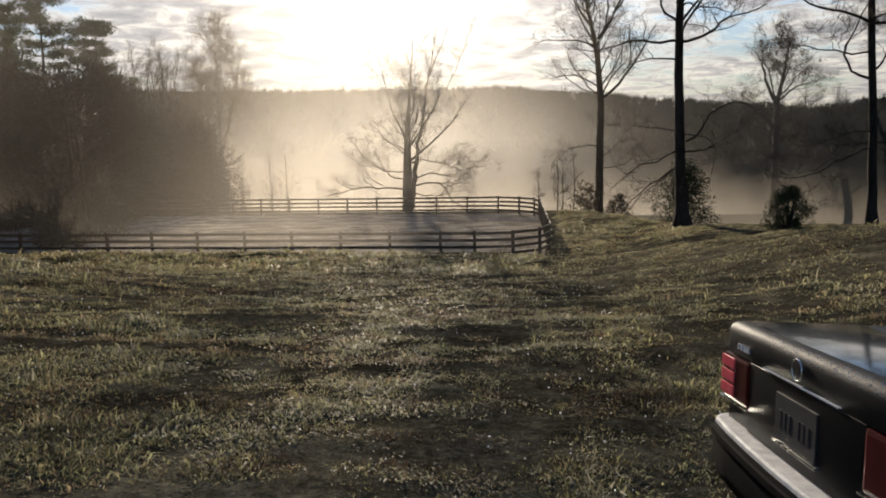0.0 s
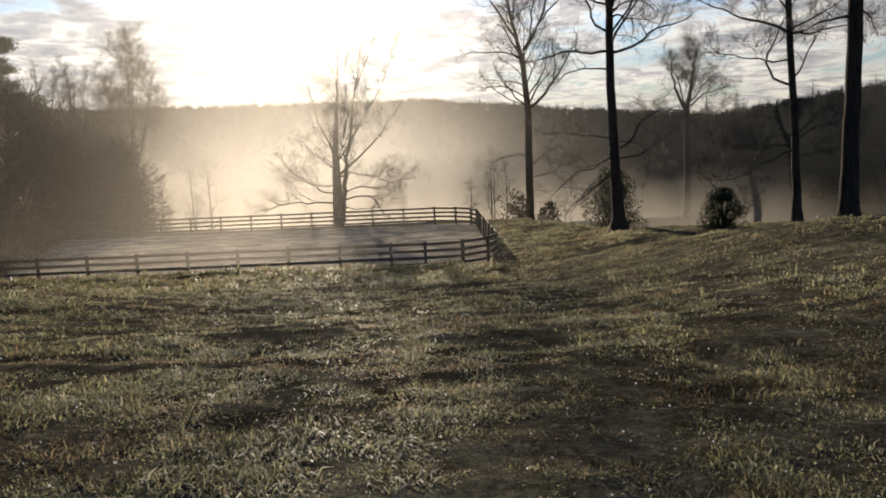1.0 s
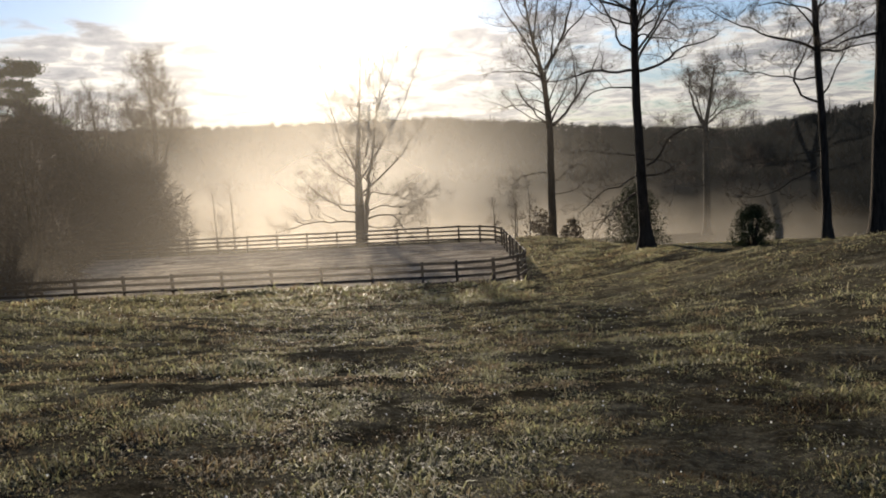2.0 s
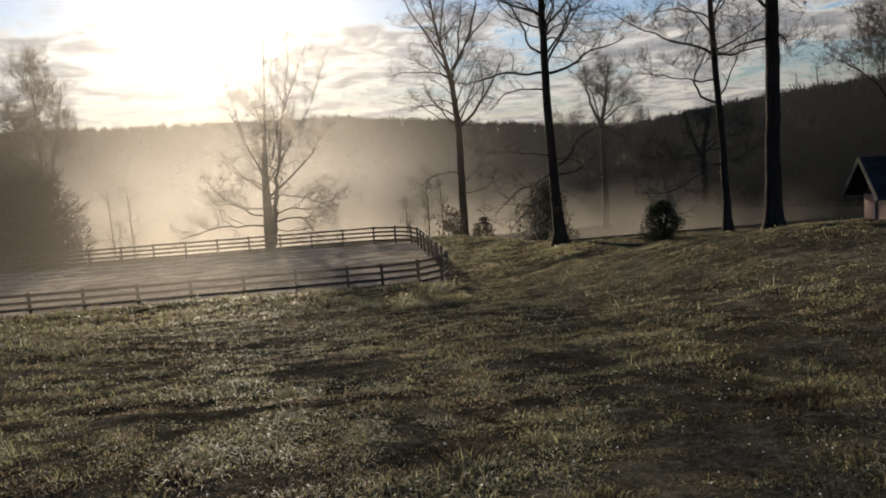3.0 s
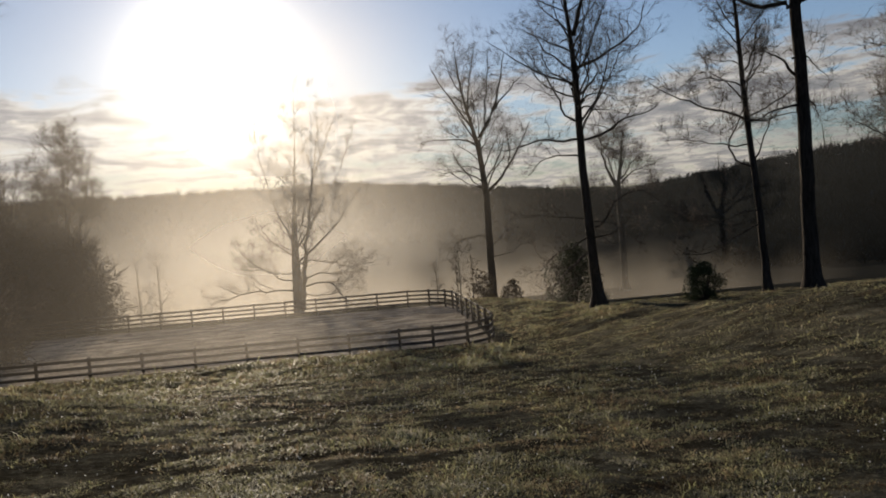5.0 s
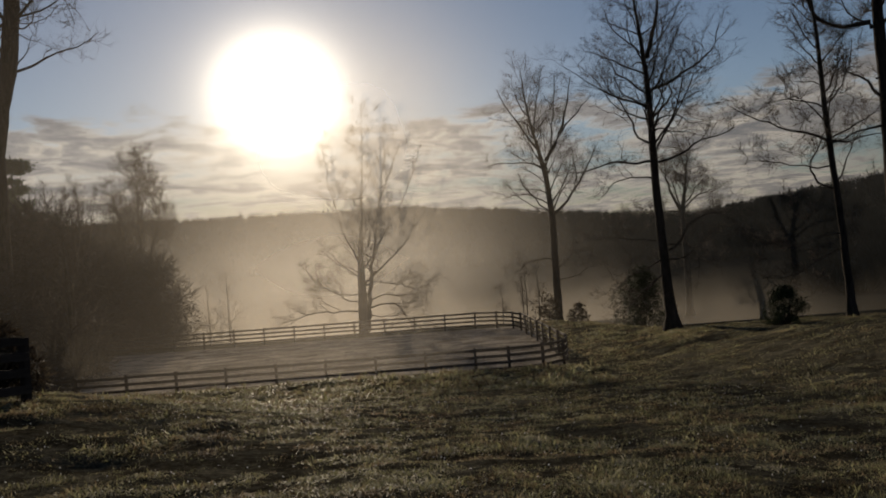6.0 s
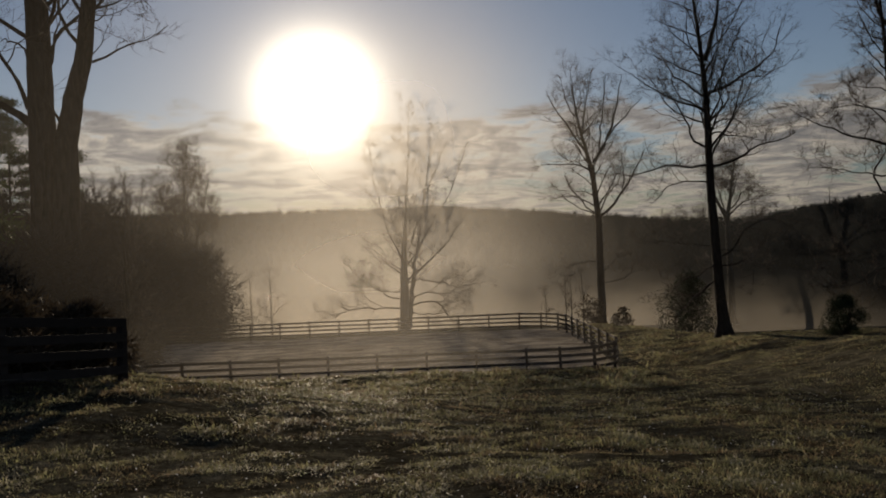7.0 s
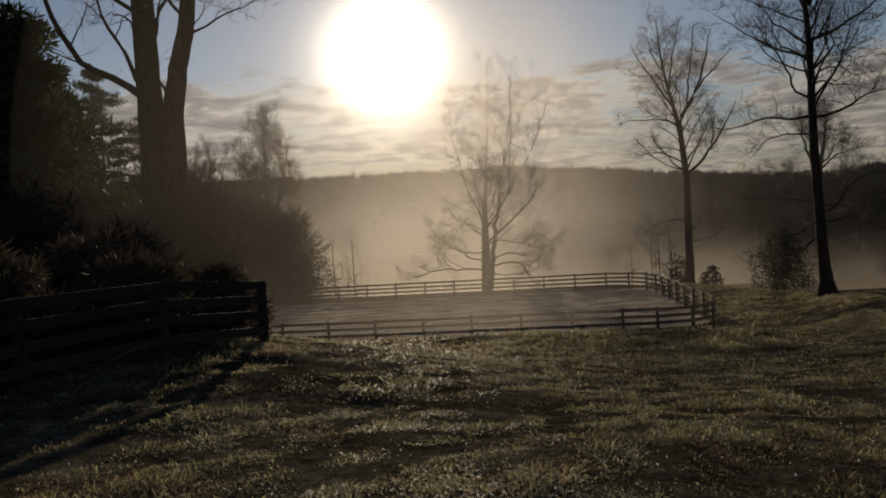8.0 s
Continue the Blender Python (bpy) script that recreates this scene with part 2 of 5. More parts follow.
def bark(name, dark, light):
    """Upright furrows and ridges, with mottled patches of lichen and damp."""
    def build(add, m, join, ramp, mix, noise_tex):
        stretch = add("ShaderNodeMapping")
        stretch.inputs["Scale"].default_value = (1.0, 1.0, 0.16)
        join(add("ShaderNodeTexCoord").outputs["Object"], stretch.inputs[0])
        furrow, patch = noise_tex(stretch.outputs[0], 9.0, 5, 0.65, 0.6), noise_tex(stretch.outputs[0], 1.6, 4)
        col = ramp(m("ADD", m("MULTIPLY", furrow, 0.65), m("MULTIPLY", patch, 0.35)), [(0.36, dark), (0.50, tuple((p + q) / 2 for p, q in zip(dark, light))), (0.66, light)])
        b = add("ShaderNodeBsdfPrincipled")
        join(col, b.inputs["Base Color"])
        b.inputs["Roughness"].default_value = 0.95
        b.inputs["Specular IOR Level"].default_value = 0.04
        bn = add("ShaderNodeBump")
        bn.inputs["Strength"].default_value, bn.inputs["Distance"].default_value = 1.0, 0.10
        join(furrow, bn.inputs["Height"])
        join(bn.outputs[0], b.inputs["Normal"])
        return b.outputs[0]
    return material(name, build)


M_BARK = bark("dark_bark", (0.012, 0.010, 0.009), (0.065, 0.053, 0.043))
M_BARK_PALE = bark("grey_bark", (0.040, 0.034, 0.029), (0.13, 0.11, 0.092))
M_TWIG = surface("twig", (0.045, 0.034, 0.026), (0.085, 0.066, 0.050), 2.0, 0.8, 4, 0.0, 0.2, spec=0.06)
M_WOODS = leafy("winter_woods", [(0.024, 0.022, 0.021), (0.040, 0.036, 0.033), (0.062, 0.052, 0.045)], 0.03, 0.95, 0.02, 0.0)
M_FAR = leafy("far_winter_woods", [(0.013, 0.0145, 0.0135), (0.020, 0.022, 0.020), (0.031, 0.030, 0.027)], 0.02, 0.95, 0.02, 0.0)
M_NEEDLE = leafy("needles", [(0.030, 0.044, 0.022), (0.055, 0.075, 0.034), (0.085, 0.095, 0.045)], 0.15, 0.7, 0.5, 0.05)
M_SHRUB = leafy("evergreen_leaf", [(0.014, 0.022, 0.010), (0.026, 0.040, 0.016), (0.045, 0.050, 0.024)], 0.1, 0.7, 0.6, 0.04)
M_BRUSH = leafy("dead_brush", [(0.035, 0.026, 0.018), (0.07, 0.052, 0.034), (0.11, 0.085, 0.05)], 0.2, 0.8, 0.6)
M_FENCE = surface("weathered_dark_boards", (0.024, 0.018, 0.015), (0.080, 0.062, 0.050), 1.0, 0.75, 10, 0.5, 0.5, depth=0.01, spec=0.1)
M_PLASTER = surface("painted_block_wall", (0.40, 0.25, 0.18), (0.56, 0.37, 0.27), 1.5, 0.85, 8, 0.3, 0.1, depth=0.01)
M_ROOF = surface("dark_shingle", (0.012, 0.012, 0.014), (0.035, 0.033, 0.034), 2.0, 0.85, 10, 0.5, 0.4, depth=0.02, spec=0.08)
# dark tone carries the shade on the shed's gable and long walls
M_SHED_DARK = surface("shed_dark_walls", (0.030, 0.028, 0.026), (0.065, 0.060, 0.055), 1.0, 0.85, 10, 0.3, 0.2, depth=0.01, spec=0.08)
M_TRIM = surface("worn_trim", (0.045, 0.042, 0.037), (0.12, 0.11, 0.10), 3.0, 0.8, 6, 0.2, 0.1, spec=0.03)
M_PAINT = surface("dewy_black_paint", (0.005, 0.006, 0.008), (0.009, 0.009, 0.011), 1.5, 0.34, 40, 0.04, 0.0, depth=0.002, spec=0.12)
M_LID = surface("glossy_black_paint", (0.008, 0.012, 0.022), (0.012, 0.016, 0.028), 1.5, 0.20, 40, 0.0, 0.0, depth=0.002, spec=0.6, coat=1.0)
M_LIP = surface("dew_matted_black_paint", (0.008, 0.008, 0.008), (0.022, 0.021, 0.020), 14, 0.58, 30, 0.35, 0.0, depth=0.001, spec=0.10)
# pale base colour carries the glint of dew and of bright trim
M_DEW_GLINT = surface("dew_and_trim_glint", (0.55, 0.56, 0.58), (0.75, 0.76, 0.78), 5, 0.2, 5, 0.0, 0.0, spec=0.8)


def bead_build(add, m, join, ramp, mix, noise_tex):
    t, g = add("ShaderNodeBsdfTranslucent"), add("ShaderNodeBsdfGlossy")
    t.inputs[0].default_value = (0.92, 0.92, 0.90, 1)
    g.inputs["Roughness"].default_value = 0.15
    mx = add("ShaderNodeMixShader")
    mx.inputs[0].default_value = 0.25
    join(t.outputs[0], mx.inputs[1])
    join(g.outputs[0], mx.inputs[2])
    return mx.outputs[0]


# white body colour stands in for the sparkle of dew
M_BEAD = material("dew_glint_bead", bead_build)
M_DARK_COVER = surface("dark_bumper_cover", (0.004, 0.004, 0.004), (0.009, 0.009, 0.009), 5, 0.85, 10, 0.1, 0.0, spec=0.03)
M_BLACK = surface("black_rubber", (0.008, 0.008, 0.008), (0.02, 0.02, 0.02), 6, 0.6, 6, 0.1, 0.1)
# dewy bumper top; the sheen it catches is put into this pale colour
M_BUMPER = surface("dewy_bumper_sheen", (0.40, 0.385, 0.355), (0.88, 0.85, 0.80), 16, 0.6, 14, 0.8, 0.0, depth=0.004, spec=0.4)
M_CHROME = surface("chrome", (0.6, 0.6, 0.6), (0.75, 0.75, 0.75), 4, 0.25, 6, 0.0, 0.0, metal=1.0)
M_LAMP = surface("red_lens", (0.045, 0.002, 0.004), (0.09, 0.005, 0.007), 8, 0.35, 6, 0.0, 0.0, spec=0.15)
M_LAMP_PALE = surface("pale_red_lens", (0.85, 0.07, 0.09), (0.95, 0.18, 0.20), 8, 0.3, 6, 0.0, 0.0, spec=0.3)
# plate stands in shade, which is put into its dark face colour
M_PLATE = surface("shaded_plate_face", (0.022, 0.023, 0.026), (0.040, 0.042, 0.046), 8, 0.5, 6, 0.0, 0.0)
M_BAR = surface("plate_bar", (0.012, 0.012, 0.018), (0.022, 0.022, 0.032), 8, 0.5, 6, 0.0, 0.0)


def glass_build(add, m, join, ramp, mix, noise_tex):
    b = add("ShaderNodeBsdfPrincipled")
    b.inputs["Base Color"].default_value = (0.012, 0.014, 0.018, 1)
    b.inputs["Roughness"].default_value = 0.07
    b.inputs["Specular IOR Level"].default_value = 0.7
    return b.outputs[0]


M_GLASS = material("tinted_glass", glass_build)


# ---- building helpers ----
def sstep(a, b, v):
    t = np.clip((v - a) / (b - a), 0.0, 1.0)
    return t * t * (3 - 2 * t)


WAVES = [(random.uniform(0, 6.283), random.uniform(0, 6.283)) for _ in range(24)]


def ripple(x, y, size, n=7, first=0):
    """Smooth uneven value round 0, about -1 to 1, with lumps of the given size."""
    out = 0.0
    for turn, shift in WAVES[first:first + n]:
        k = 6.283 / size * (0.7 + 0.6 * ((turn * 7.1) % 1.0))
        out = out + np.sin((x * math.cos(turn) + y * math.sin(turn)) * k + shift)
    return out / n * 1.6


def ridge_height(az):
    """Height of the wooded skyline over the valley, by azimuth in degrees."""
    el = np.interp(az, [-60, -36, -20, -3, 6, 13, 18, 23, 31, 38, 60], [4.3, 4.1, 4.0, 4.0, 3.1, 2.3, 1.9, 2.5, 3.4, 3.8, 4.2])
    return el


def gh(x, y):
    """Height of the ground at a place."""
    x, y = np.asarray(x, float), np.asarray(y, float)
    s = np.clip(-y / 37.0, -0.0, 1.35)
    z = 4.62 * s * (1 - 0.13 * np.clip((s - 0.8) / 0.5, 0, 1))
    z = z - 0.42 * sstep(6.5, 13.0, x) * sstep(-22, -33, y)
    z = z + 1.45 * np.exp(-((x + 4.0) / 6.5) ** 2 - ((y + 23.0) / 7.0) ** 2)
    rise = 1.4 * sstep(13, 23, x) * (1 - sstep(-1, 19, y)) * (1 - 0.7 * sstep(-9, -28, y))
    z = z + rise
    # low grass bank before the ring, and the walker's brow
    z = z + 0.42 * np.exp(-((y + 3.7) / 3.0) ** 2) * (1 - sstep(9, 21, x)) + 0.16 * sstep(-26, -34, y)
    # woods to the west stand on slightly higher ground
    z = z + 1.2 * sstep(-20, -50, x) * sstep(-30, 0, y)
    # the pasture ends in a crest, close by on the east, and drops to the valley floor
    brow = np.interp(x, [12.5, 15.5, 18.0, 20.5, 24.0, 30.0, 60.0], [24.0, 23.0, 19.0, 12.5, 6.0, 5.0, 5.0])
    down = np.clip(y - brow, 0, None)
    z = z - 9.0 * (1 - np.exp(-down / 56.0)) * sstep(0, 1, down / np.interp(x, [15.5, 20.5], [12.0, 4.5]))
    # knoll under the shed
    z = z + 0.32 * np.exp(-((x - 27.0) / 5.5) ** 2 - ((y + 12.0) / 4.5) ** 2)
    # hills beyond the valley
    dx, dy = x - 8.0, y + 36.0
    r, az = np.hypot(dx, dy), np.degrees(np.arctan2(dx, np.maximum(dy, 0.01)))
    reach = np.interp(az, [-60, 0, 20, 40, 60], [470, 470, 420, 270, 230])
    crest = 5.8 + reach * np.tan(np.radians(ridge_height(az))) - 4.8
    lift = sstep(0.42, 1.0, r / reach) * (dy > 0)
    z = z * (1 - lift) + crest * lift
    z = np.where(r > reach, crest - (r - reach) * 0.03, z) if np.ndim(z) else z
    rough = sstep(0, -4, y) + sstep(13, 17, x) * sstep(30, 0, y)
    z = z + np.clip(rough, 0, 1) * (0.034 * ripple(x, y, 0.95, 12, 9) + 0.036 * ripple(x, y, 2.6, 8) + 0.055 * ripple(x, y, 6.5, 7, 8))
    return z


def mesh_fast(name, verts, faces, mat):
    """Many equal-sided faces at once: verts (n, 3), faces (m, k)."""
    me = bpy.data.meshes.new(name)
    verts, faces = np.asarray(verts, np.float32), np.asarray(faces, np.int32)
    k = faces.shape[1]
    me.vertices.add(len(verts))
    me.vertices.foreach_set("co", verts.ravel())
    me.loops.add(faces.size)
    me.loops.foreach_set("vertex_index", faces.ravel())
    me.polygons.add(len(faces))
    me.polygons.foreach_set("loop_start", np.arange(0, faces.size, k, dtype=np.int32))
    me.materials.append(mat)
    me.update(calc_edges=True)
    return me


def child(name, me, parent, label="", m=None):
    ob = new(name, me)
    ob.parent = parent
    if m is not None:
        ob.matrix_basis = m
    return tagged(ob, label)


def part(name, bm, mat, parent, label="", m=None, smooth=False):
    me = bpy.data.meshes.new(name)
    bm.to_mesh(me)
    bm.free()
    me.materials.append(mat)
    if smooth:
        me.polygons.foreach_set("use_smooth", [True] * len(me.polygons))
    return child(name, me, parent, label, m)


def box(bm, lo, hi, bevel=0.0):
    """Add a box, with slightly rounded edges, to a bmesh."""
    lo, hi = Vector(lo), Vector(hi)
    made = bmesh.ops.create_cube(bm, size=1.0, matrix=Matrix.Translation((lo + hi) / 2) @ Matrix.Diagonal((*(hi - lo), 1)))
    if bevel:
        edges = list({e for v in made["verts"] for e in v.link_edges})
        bmesh.ops.bevel(bm, geom=edges, offset=bevel, segments=2, affect="EDGES", profile=0.7)
    return bm


def boxed(lo, hi, bevel=0.0):
    return box(bmesh.new(), lo, hi, bevel)


# ---- ground ----
def build_ground():
    xs = np.unique(np.concatenate([np.linspace(-620, -40, 50), np.linspace(-40, -12, 43), np.linspace(-12, 30, 175), np.linspace(30, 60, 45), np.linspace(60, 620, 50)]))
    ys = np.unique(np.concatenate([np.linspace(-300, -48, 24), np.linspace(-48, -38, 21), np.linspace(-38, 4, 175), np.linspace(4, 40, 61), np.linspace(40, 130, 41), np.linspace(130, 620, 56)]))
    gx, gy = np.meshgrid(xs, ys)
    verts = np.stack([gx, gy, gh(gx, gy)], -1).reshape(-1, 3)
    w = len(xs)
    i = (np.arange(len(ys) - 1)[:, None] * w + np.arange(w - 1)[None]).ravel()
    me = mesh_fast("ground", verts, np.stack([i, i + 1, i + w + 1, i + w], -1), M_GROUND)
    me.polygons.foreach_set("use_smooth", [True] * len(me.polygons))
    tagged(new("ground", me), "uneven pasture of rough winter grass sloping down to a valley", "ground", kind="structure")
    # sand floor of the riding ring, just over the turf
    nx, ny = 90, 50
    gx, gy = np.meshgrid(np.linspace(-30, 12.2, nx), np.linspace(0.35, 23.8, ny))
    gz = gh(gx, gy) + 0.02 + 0.025 * ripple(gx, gy, 2.2, 8, 3)
    verts = np.stack([gx, gy, gz], -1).reshape(-1, 3)
    i = (np.arange(ny - 1)[:, None] * nx + np.arange(nx - 1)[None]).ravel()
    me = mesh_fast("riding_ring", verts, np.stack([i, i + 1, i + nx + 1, i + nx], -1), M_ARENA)
    me.polygons.foreach_set("use_smooth", [True] * len(me.polygons))
    tagged(new("riding_ring", me), "raked damp sand floor of a fenced riding ring", "sand", kind="structure")


build_ground()


# ---- fences ----
def post_mesh(high, wide=0.125):
    bm = bmesh.new()
    box(bm, (-wide / 2, -wide / 2, -0.4), (wide / 2, wide / 2, high), 0.012)
    me = bpy.data.meshes.new("post")
    bm.to_mesh(me)
    bm.free()
    me.materials.append(M_FENCE)
    return me


def board_mesh(tall=0.145, thick=0.032):
    """One board a metre long along x, slightly bowed, to be stretched to its bay."""
    bm = bmesh.new()
    box(bm, (0, -thick / 2, -tall / 2), (1, thick / 2, tall / 2), 0.004)
    me = bpy.data.meshes.new("board")
    bm.to_mesh(me)
    bm.free()
    me.materials.append(M_FENCE)
    return me


POST, LOW_POST, BOARD = post_mesh(1.40), post_mesh(1.13), board_mesh()


def board_fence(stations, label, heights=(0.30, 0.62, 0.94, 1.27), side=-1, upright=POST, group="ring fence"):
    """A run of posts at the given plan places with boards nailed to their faces."""
    x0, y0 = stations[0]
    fence = tagged(new("board_fence"), label, "fence", group)
    fence.location = (x0, y0, float(gh(x0, y0)))
    base = fence.location
    rnd = random.Random(len(stations) * 7 + int(x0 * 10))
    tops = []
    for i, (x, y) in enumerate(stations):
        nxt = stations[min(i + 1, len(stations) - 1)]
        prv = stations[max(i - 1, 0)]
        turn = math.atan2(nxt[1] - prv[1], nxt[0] - prv[0])
        z = float(gh(x, y))
        tops.append((x, y, z, turn))
        child("post", upright, fence, m=pose(x - base.x, y - base.y, z - base.z, rnd.uniform(-1, 1), rnd.uniform(-1.2, 1.2), math.degrees(turn)))
    for (xa, ya, za, _), (xb, yb, zb, _) in zip(tops, tops[1:]):
        along = Vector((xb - xa, yb - ya, 0))
        out = Vector((-along.y, along.x, 0)).normalized() * side * 0.08
        for h in heights:
            a = Vector((xa, ya, za + h + rnd.uniform(-0.015, 0.015))) + out
            b = Vector((xb, yb, zb + h + rnd.uniform(-0.015, 0.015))) + out
            way = b - a
            a, way = a - way * 0.012, way * 1.024
            m = Matrix.Translation(a - base) @ way.to_track_quat("X", "Z").to_matrix().to_4x4() @ Matrix.Diagonal((way.length, 1, 1, 1))
            child("board", BOARD, fence, m=m)
    return fence


def arc(cx, cy, r, a0, a1, n):
    return [(cx + r * math.cos(radians(a0 + (a1 - a0) * i / n)), cy + r * math.sin(radians(a0 + (a1 - a0) * i / n))) for i in range(n + 1)]


near_run = [(-2.44 * k, 0.0) for k in range(13, -4, -1)] + arc(8.4, 4.0, 4.0, -82, 0, 3)
board_fence(near_run, "dark weathered four-board fence along the near side of the riding ring")
side_run = [(12.4 - 0.8 * i / 7, 4.0 + 16.1 * i / 7) for i in range(8)]
board_fence(side_run, "dark four-board fence along the short end of the riding ring")
far_run = [(5.84 - 2.44 * k, 24.1) for k in range(13, -1, -1)] + arc(7.6, 20.1, 4.0, 80, 0, 3)
board_fence(far_run, "dark four-board fence along the far side of the riding ring")
paddock = [(-1.2 - 0.72 * i, -23.83 - 2.25 * i) for i in range(7)]
board_fence(paddock, "wet black four-board paddock fence beside the pasture", (0.24, 0.52, 0.80, 1.08), 1, LOW_POST, "")


# ---- trees ----
class Limbs:
    """Collects tapered tubes."""

    def __init__(self):
        self.verts, self.faces, self.tris, self.count, self.hosts = [], [], [], 0, []

    def tube(self, pts, radii, sides):
        pts = np.asarray(pts, float)
        n = len(pts)
        tang = np.gradient(pts, axis=0)
        tang /= np.linalg.norm(tang, axis=1)[:, None] + 1e-9
        ref = np.where(np.abs(tang[:, 2:3]) > 0.9, np.array([[1.0, 0, 0]]), np.array([[0, 0, 1.0]]))
        u = np.cross(tang, ref)
        u /= np.linalg.norm(u, axis=1)[:, None] + 1e-9
        v = np.cross(tang, u)
        a = np.arange(sides) / sides * 2 * math.pi
        ring = pts[:, None] + np.asarray(radii)[:, None, None] * (np.cos(a)[None, :, None] * u[:, None] + np.sin(a)[None, :, None] * v[:, None])
        self.verts.append(ring.reshape(-1, 3))
        i = self.count + (np.arange(n - 1)[:, None] * sides + np.arange(sides)[None])
        j = self.count + (np.arange(n - 1)[:, None] * sides + (np.arange(sides)[None] + 1) % sides)
        self.faces.append(np.stack([i, j, j + sides, i + sides], -1).reshape(-1, 4))
        self.count += n * sides

    def spray(self, at, way, length, radius):
        """Many straight twigs at once, each a slim three-sided spike."""
        n = len(at)
        way = way / (np.linalg.norm(way, axis=1)[:, None] + 1e-9)
        u = np.cross(way, np.array([0.31, 0.77, 0.55]))
        u /= np.linalg.norm(u, axis=1)[:, None] + 1e-9
        v = np.cross(way, u)
        ring = [at + radius[:, None] * (math.cos(a) * u + math.sin(a) * v) for a in (0, 2.094, 4.189)]
        tip = at + way * length[:, None]
        verts = np.stack([*ring, tip], 1).reshape(-1, 3)
        i = self.count + np.arange(n)[:, None] * 4
        self.tris.append(np.concatenate([i + np.array([[0, 1, 3]]), i + np.array([[1, 2, 3]]), i + np.array([[2, 0, 3]])]))
        self.verts.append(verts)
        self.count += n * 4

    def mesh(self, name, mat):
        q = np.concatenate(self.faces)
        tris = np.concatenate([q[:, [0, 1, 2]], q[:, [0, 2, 3]], *self.tris])
        me = mesh_fast(name, np.concatenate(self.verts), tris, mat)
        me.polygons.foreach_set("use_smooth", [True] * len(me.polygons))
        return me


def bend(start, way, length, steps, rnd, wander, lift):
    """A wandering line from start: wander in radians a step, lift pulls it upwards."""
    pts, d = [np.array(start, float)], np.array(way, float) / np.linalg.norm(way)
    for _ in range(steps):
        d = d + np.array([rnd.gauss(0, wander), rnd.gauss(0, wander), rnd.gauss(0, wander) + lift])
        d /= np.linalg.norm(d)
        pts.append(pts[-1] + d * length / steps)
    return pts


def sprout(wood, twigs, pts, r0, r1, level, rnd, o):
    """Draw a limb and its side branches down to twigs."""
    n = len(pts)
    radii = [r0 + (r1 - r0) * (i / (n - 1)) ** 0.8 for i in range(n)]
    (wood if level <= 1 else twigs).tube(pts, radii, (7, 6, 3, 3, 3)[min(level, 4)])
    if level >= 2:
        twigs.hosts.append((pts, level))
    if level >= o["depth"]:
        return
    total = sum(np.linalg.norm(pts[i + 1] - pts[i]) for i in range(n - 1))
    kids = max(2, int(total * o["dense"][min(level, 3)]))
    turn = rnd.uniform(0, 6.28)
    for k in range(kids):
        f = o["bare"] if level == 0 else 0.22
        f = f + (1 - f) * (k + rnd.uniform(0.2, 0.9)) / kids
        p = f * (n - 1)
        i = min(int(p), n - 2)
        at = pts[i] + (pts[i + 1] - pts[i]) * (p - i)
        along = pts[i + 1] - pts[i]
        along = along / np.linalg.norm(along)
        turn += 2.4 + rnd.uniform(-0.5, 0.5)
        side = np.array([math.cos(turn), math.sin(turn) * o["flat"], 0.25])
        side = side - along * side.dot(along)
        side /= np.linalg.norm(side) + 1e-9
        spread = rnd.uniform(*o["angle"])
        way = along * math.cos(spread) + side * math.sin(spread)
        size = total * o["ratio"][min(level, 3)] * (1.15 - 0.75 * f) * rnd.uniform(0.7, 1.25)
        size = max(size, 0.35)
        r = min(radii[i] * 0.55, 0.014 + size * 0.012)
        sprout(wood, twigs, bend(at, way, size, 8 if level < 2 else 4, rnd, 0.27 if level < 2 else 0.34, o["lift"]), r * 0.9, max(0.006, r * 0.22), level + 1, rnd, o)


def tree_options(**over):
    o = dict(depth=3, dense=(1.3, 1.6, 3.0, 3.0), ratio=(0.34, 0.5, 0.5, 0.5), angle=(0.6, 1.1), lift=0.06, flat=1.0, bare=0.4, twigs=9000, twig=1.0, thin=1.0)
    o.update(over)
    return o


